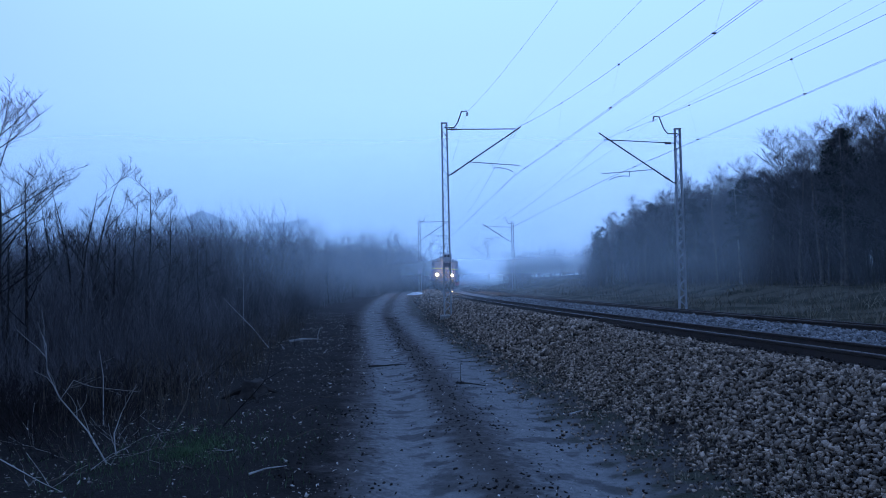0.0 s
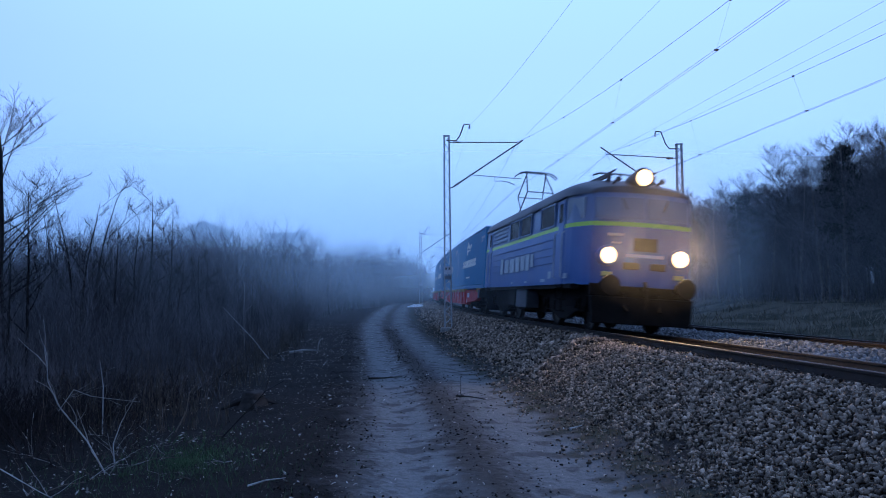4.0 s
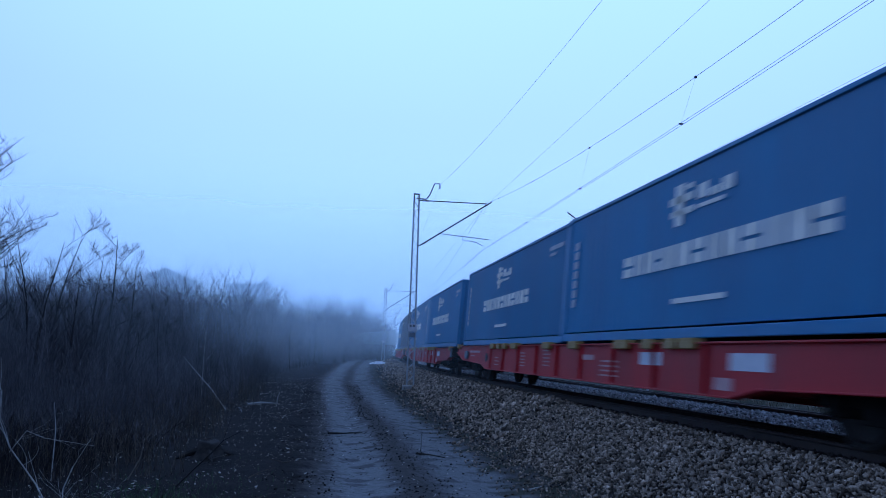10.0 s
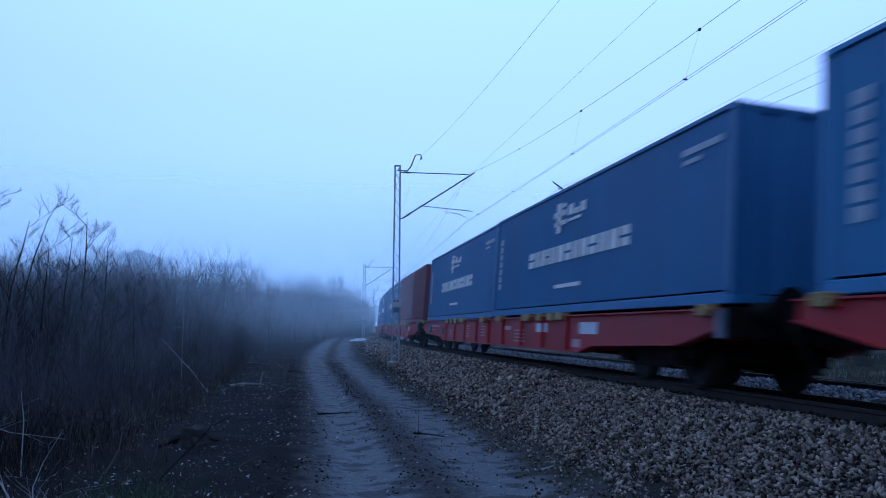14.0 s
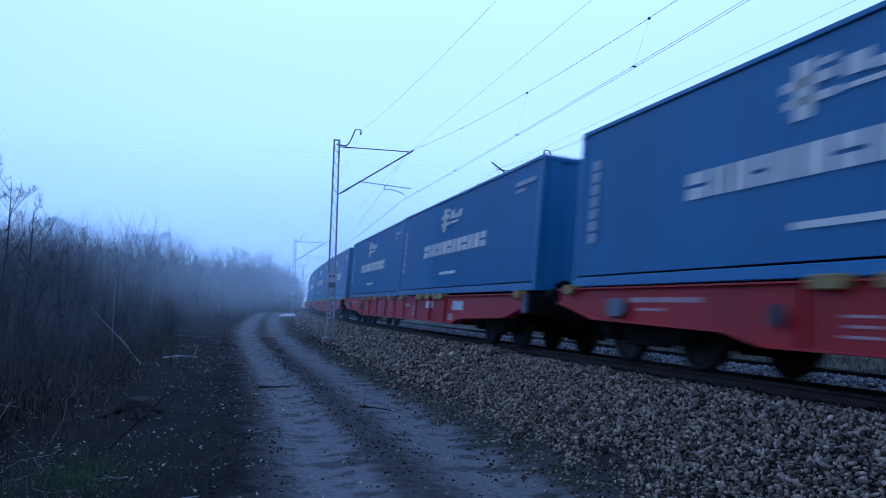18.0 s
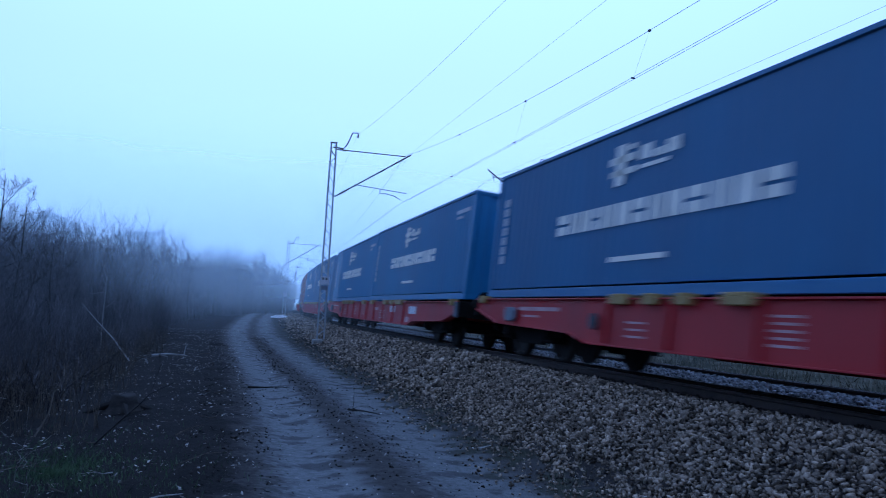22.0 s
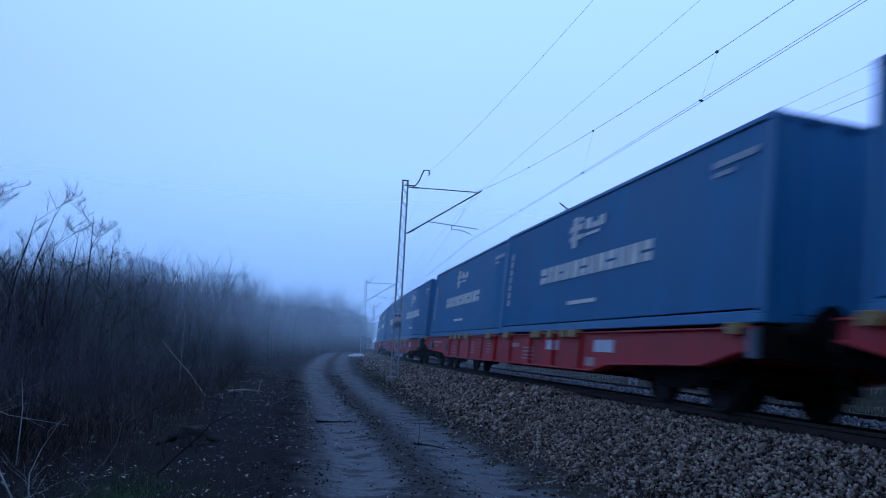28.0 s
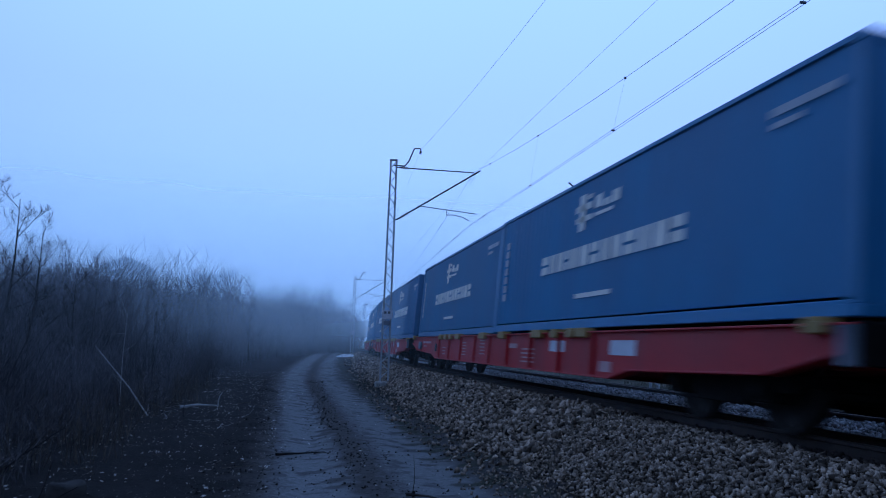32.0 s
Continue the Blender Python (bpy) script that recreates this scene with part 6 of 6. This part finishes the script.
for k in range(34):
    y = 5.5 + 24 * rb.random() ** 1.3
    u = -2.9 + 2.7 * rb.random()
    a, ln = rb.random() * 6.283, 0.15 + 0.35 * rb.random()
    x = u + shift(y)
    p0, p1 = lay(x, y, 0.03), lay(x + ln * math.cos(a), y + ln * math.sin(a), 0.03 + 0.12 * rb.random())
    mid = tuple((q + r) / 2 + 0.02 * rb.normal() for q, r in zip(p0, p1))
    fallen_branch([p0, mid, p1], 0.005 + 0.006 * rb.random(), (BIRCH, TWIG_DRY, TWIG_DRY)[k % 3], "thin dry stick lying on soil", 1, 100 + k)

# dead boughs heaped along the thicket edge
for k in range(14):
    y = 9.5 + 18 * rb.random() ** 1.4
    u = THICKET_EDGE(y) - 0.7 + 1.7 * rb.random()
    x = u + shift(y)
    a, ln = rb.random() * 6.283, 0.4 + 0.5 * rb.random()
    rise = 0.15 + 0.75 * rb.random()
    pts = []
    for j in range(5):
        q = j / 4
        pts.append((x + ln * q * math.cos(a) + 0.05 * rb.normal(), y + ln * q * math.sin(a) + 0.05 * rb.normal(), ground_z(x, y) + 0.02 + rise * q ** 0.8 + 0.03 * rb.normal() * q))
    fallen_branch(pts, 0.007 + 0.006 * rb.random(), (TWIG_DRY, BARK, BARK)[k % 3], "dead bough lying in the brambles", 4, 300 + k)

# a stump at the thicket edge
g = Geo()
ringn = 10
for z, r in ((-0.05, 0.24), (0.08, 0.17), (0.30, 0.13), (0.46, 0.12), (0.50, 0.09)):
    for k in range(ringn):
        a = 2 * math.pi * k / ringn
        w = r * (1 + 0.18 * math.sin(3 * a) + 0.1 * math.sin(5 * a + 1))
        g.v.append((w * math.cos(a), w * math.sin(a), z + (0.05 * math.sin(2 * a) if z > 0.4 else 0)))
for j in range(4):
    for k in range(ringn):
        g.f.append((j * ringn + k, j * ringn + (k + 1) % ringn, (j + 1) * ringn + (k + 1) % ringn, (j + 1) * ringn + k))
g.f.append(tuple(range(4 * ringn, 5 * ringn)))
stump = thing("tree_stump", "dark rotten stump with spreading roots", "stump", at=pose(-1.58, 12.5, ground_z(-1.58, 12.5)))
part("stump_body", g, BARK, stump, smooth=True, at=pose(0, 0, 0) @ Matrix.Diagonal((1.5, 1.3, 0.5, 1)))
for a in (0.2, 1.9, 3.4, 5.0):
    c, s = math.cos(a), math.sin(a)
    part("root", Geo().tube([(0.1 * c, 0.1 * s, 0.12), (0.3 * c, 0.3 * s, 0.06), (0.52 * c, 0.5 * s, -0.03)], [0.06, 0.045, 0.02], 6), BARK, stump)

# white rubbish far along the road
g = Geo()
rl = np.random.default_rng(3)
n = 14
for j in range(n):
    for i in range(n):
        u, v = i / (n - 1) - 0.5, j / (n - 1) - 0.5
        h = max(0, 0.25 - u * u - v * v) * 2.2
        g.v.append((u * 1.7, v * 1.0, h * (0.28 + 0.3 * rl.random())))
g.f = [(j * n + i, j * n + i + 1, (j + 1) * n + i + 1, (j + 1) * n + i) for j in range(n - 1) for i in range(n - 1)]
me = g.mesh("plastic_sheet", PLASTIC)
LX, LY = 5.0, 80.0
thing("plastic_sheet", "crumpled white plastic sheet dumped beside the road", "rubbish", "dumped rubbish", at=pose(LX, LY, ground_z(LX, LY) + 0.02) @ Matrix.Diagonal((1.35, 1.2, 1.15, 1)), mesh=me)
thing("plastic_sheet", "flattened white plastic sheet dumped beside the road", "rubbish", "dumped rubbish", at=pose(LX + 1.75, LY + 0.6, ground_z(LX + 1.75, LY) + 0.0, 0, 0, 40) @ Matrix.Diagonal((0.8, 0.7, 0.35, 1)), mesh=me)


# ---- far houses ----
def house(x, y, w, d, eaves, ridge, label, gable):
    h = thing("house", label, "building", "far houses", at=pose(x, y, 0))
    part("wall", Geo().box(-w / 2, -d / 2, 0, w / 2, d / 2, eaves), RENDER_WALL, h)
    if gable:
        part("roof", Geo().prism([(-w / 2 - 0.5, eaves), (w / 2 + 0.5, eaves), (0, ridge)], -d / 2 - 0.5, d / 2 + 0.5, "y"), ROOFING, h)
    else:
        r = part("roof", Geo().box(-w / 2 - 0.3, -d / 2 - 0.3, eaves, w / 2 + 0.3, d / 2 + 0.3, eaves + 0.35), ROOFING, h)
        part("roof_hut", Geo().box(w / 2 - 0.4, -2, eaves + 0.35, w / 2 + 2.6, 2, ridge), RENDER_WALL, r)
    for k in range(int(w / 2.4)):
        for z in (eaves - 2.4, eaves - 5.3):
            xw = -w / 2 + 1.3 + 2.4 * k
            wi = part("window", Geo().box(xw - 0.55, -d / 2 - 0.03, z, xw + 0.55, -d / 2 + 0.1, z + 1.4), GLASS_DARK, h)
            part("window_frame", Geo().box(xw - 0.04, -d / 2 - 0.06, z, xw + 0.04, -d / 2 - 0.03, z + 1.4), RENDER_WALL, wi)


house(-46.0, 222, 11.0, 14, 19.8, 22.3, "far gabled house dim in fog", True)
house(-27.0, 236, 9.5, 14, 19.6, 21.3, "far flat-roofed block dim in fog", False)
house(-62.0, 250, 14.0, 14, 20.0, 22.0, "far flat-roofed block dim in fog", False)

# ---- fog: thin veils across the line, one behind the other ----
for i, (y, alpha, top) in enumerate(MIST_VEILS):
    g = Geo().add([(-420, y, -2), (420, y, -2), (420, y, top + 2), (-420, y, top + 2)], [(0, 1, 2, 3)])
    veil = thing("fog_veil", "thin drifting fog over the line", "fog", "fog veils", kind="stuff", mesh=g.mesh("fog_veil", mist_mat("fog", alpha, top)))


# ---- what moves ----
def travelled(t):
    """Metres that the first container's front has passed the origin by at t."""
    return 183.705 + 18.3276 * (t - 16) + 0.02973 * (t - 16) ** 2


def on_line(y, z=0.0):
    return pose(rail_x(y), y, rail_z(y), 0, CANT, heading(y)) @ pose(0, 0, z)


TIMES = [0.5 * i for i in range(65)]


def motions():
    def run(ob, back, z=0.0):
        walk(ob, [(t, on_line(back - travelled(t), z)) for t in TIMES])

    def spin(ob, radius):
        x, y, z = ob.location
        rows = []
        for f in range(0, 32 * FPS + 1):
            t = f / FPS
            rows.append((t, Matrix.Translation((x, y, z)) @ Matrix.Rotation(travelled(t) / radius, 4, "X")))
        walk(ob, rows)

    run(locomotive, -16.66)
    for i, w in enumerate(wagons):
        run(w, WAGON_LENGTH * i + 12.34)
    for i, k, c in containers:
        run(c, WAGON_LENGTH * i + 6.23 + 12.21 * k, 1.142)
    for w in [locomotive] + wagons:
        for o in w.children_recursive:
            if o.name.startswith("wheelset"):
                spin(o, 0.61 if w == locomotive else 0.46)


motions()
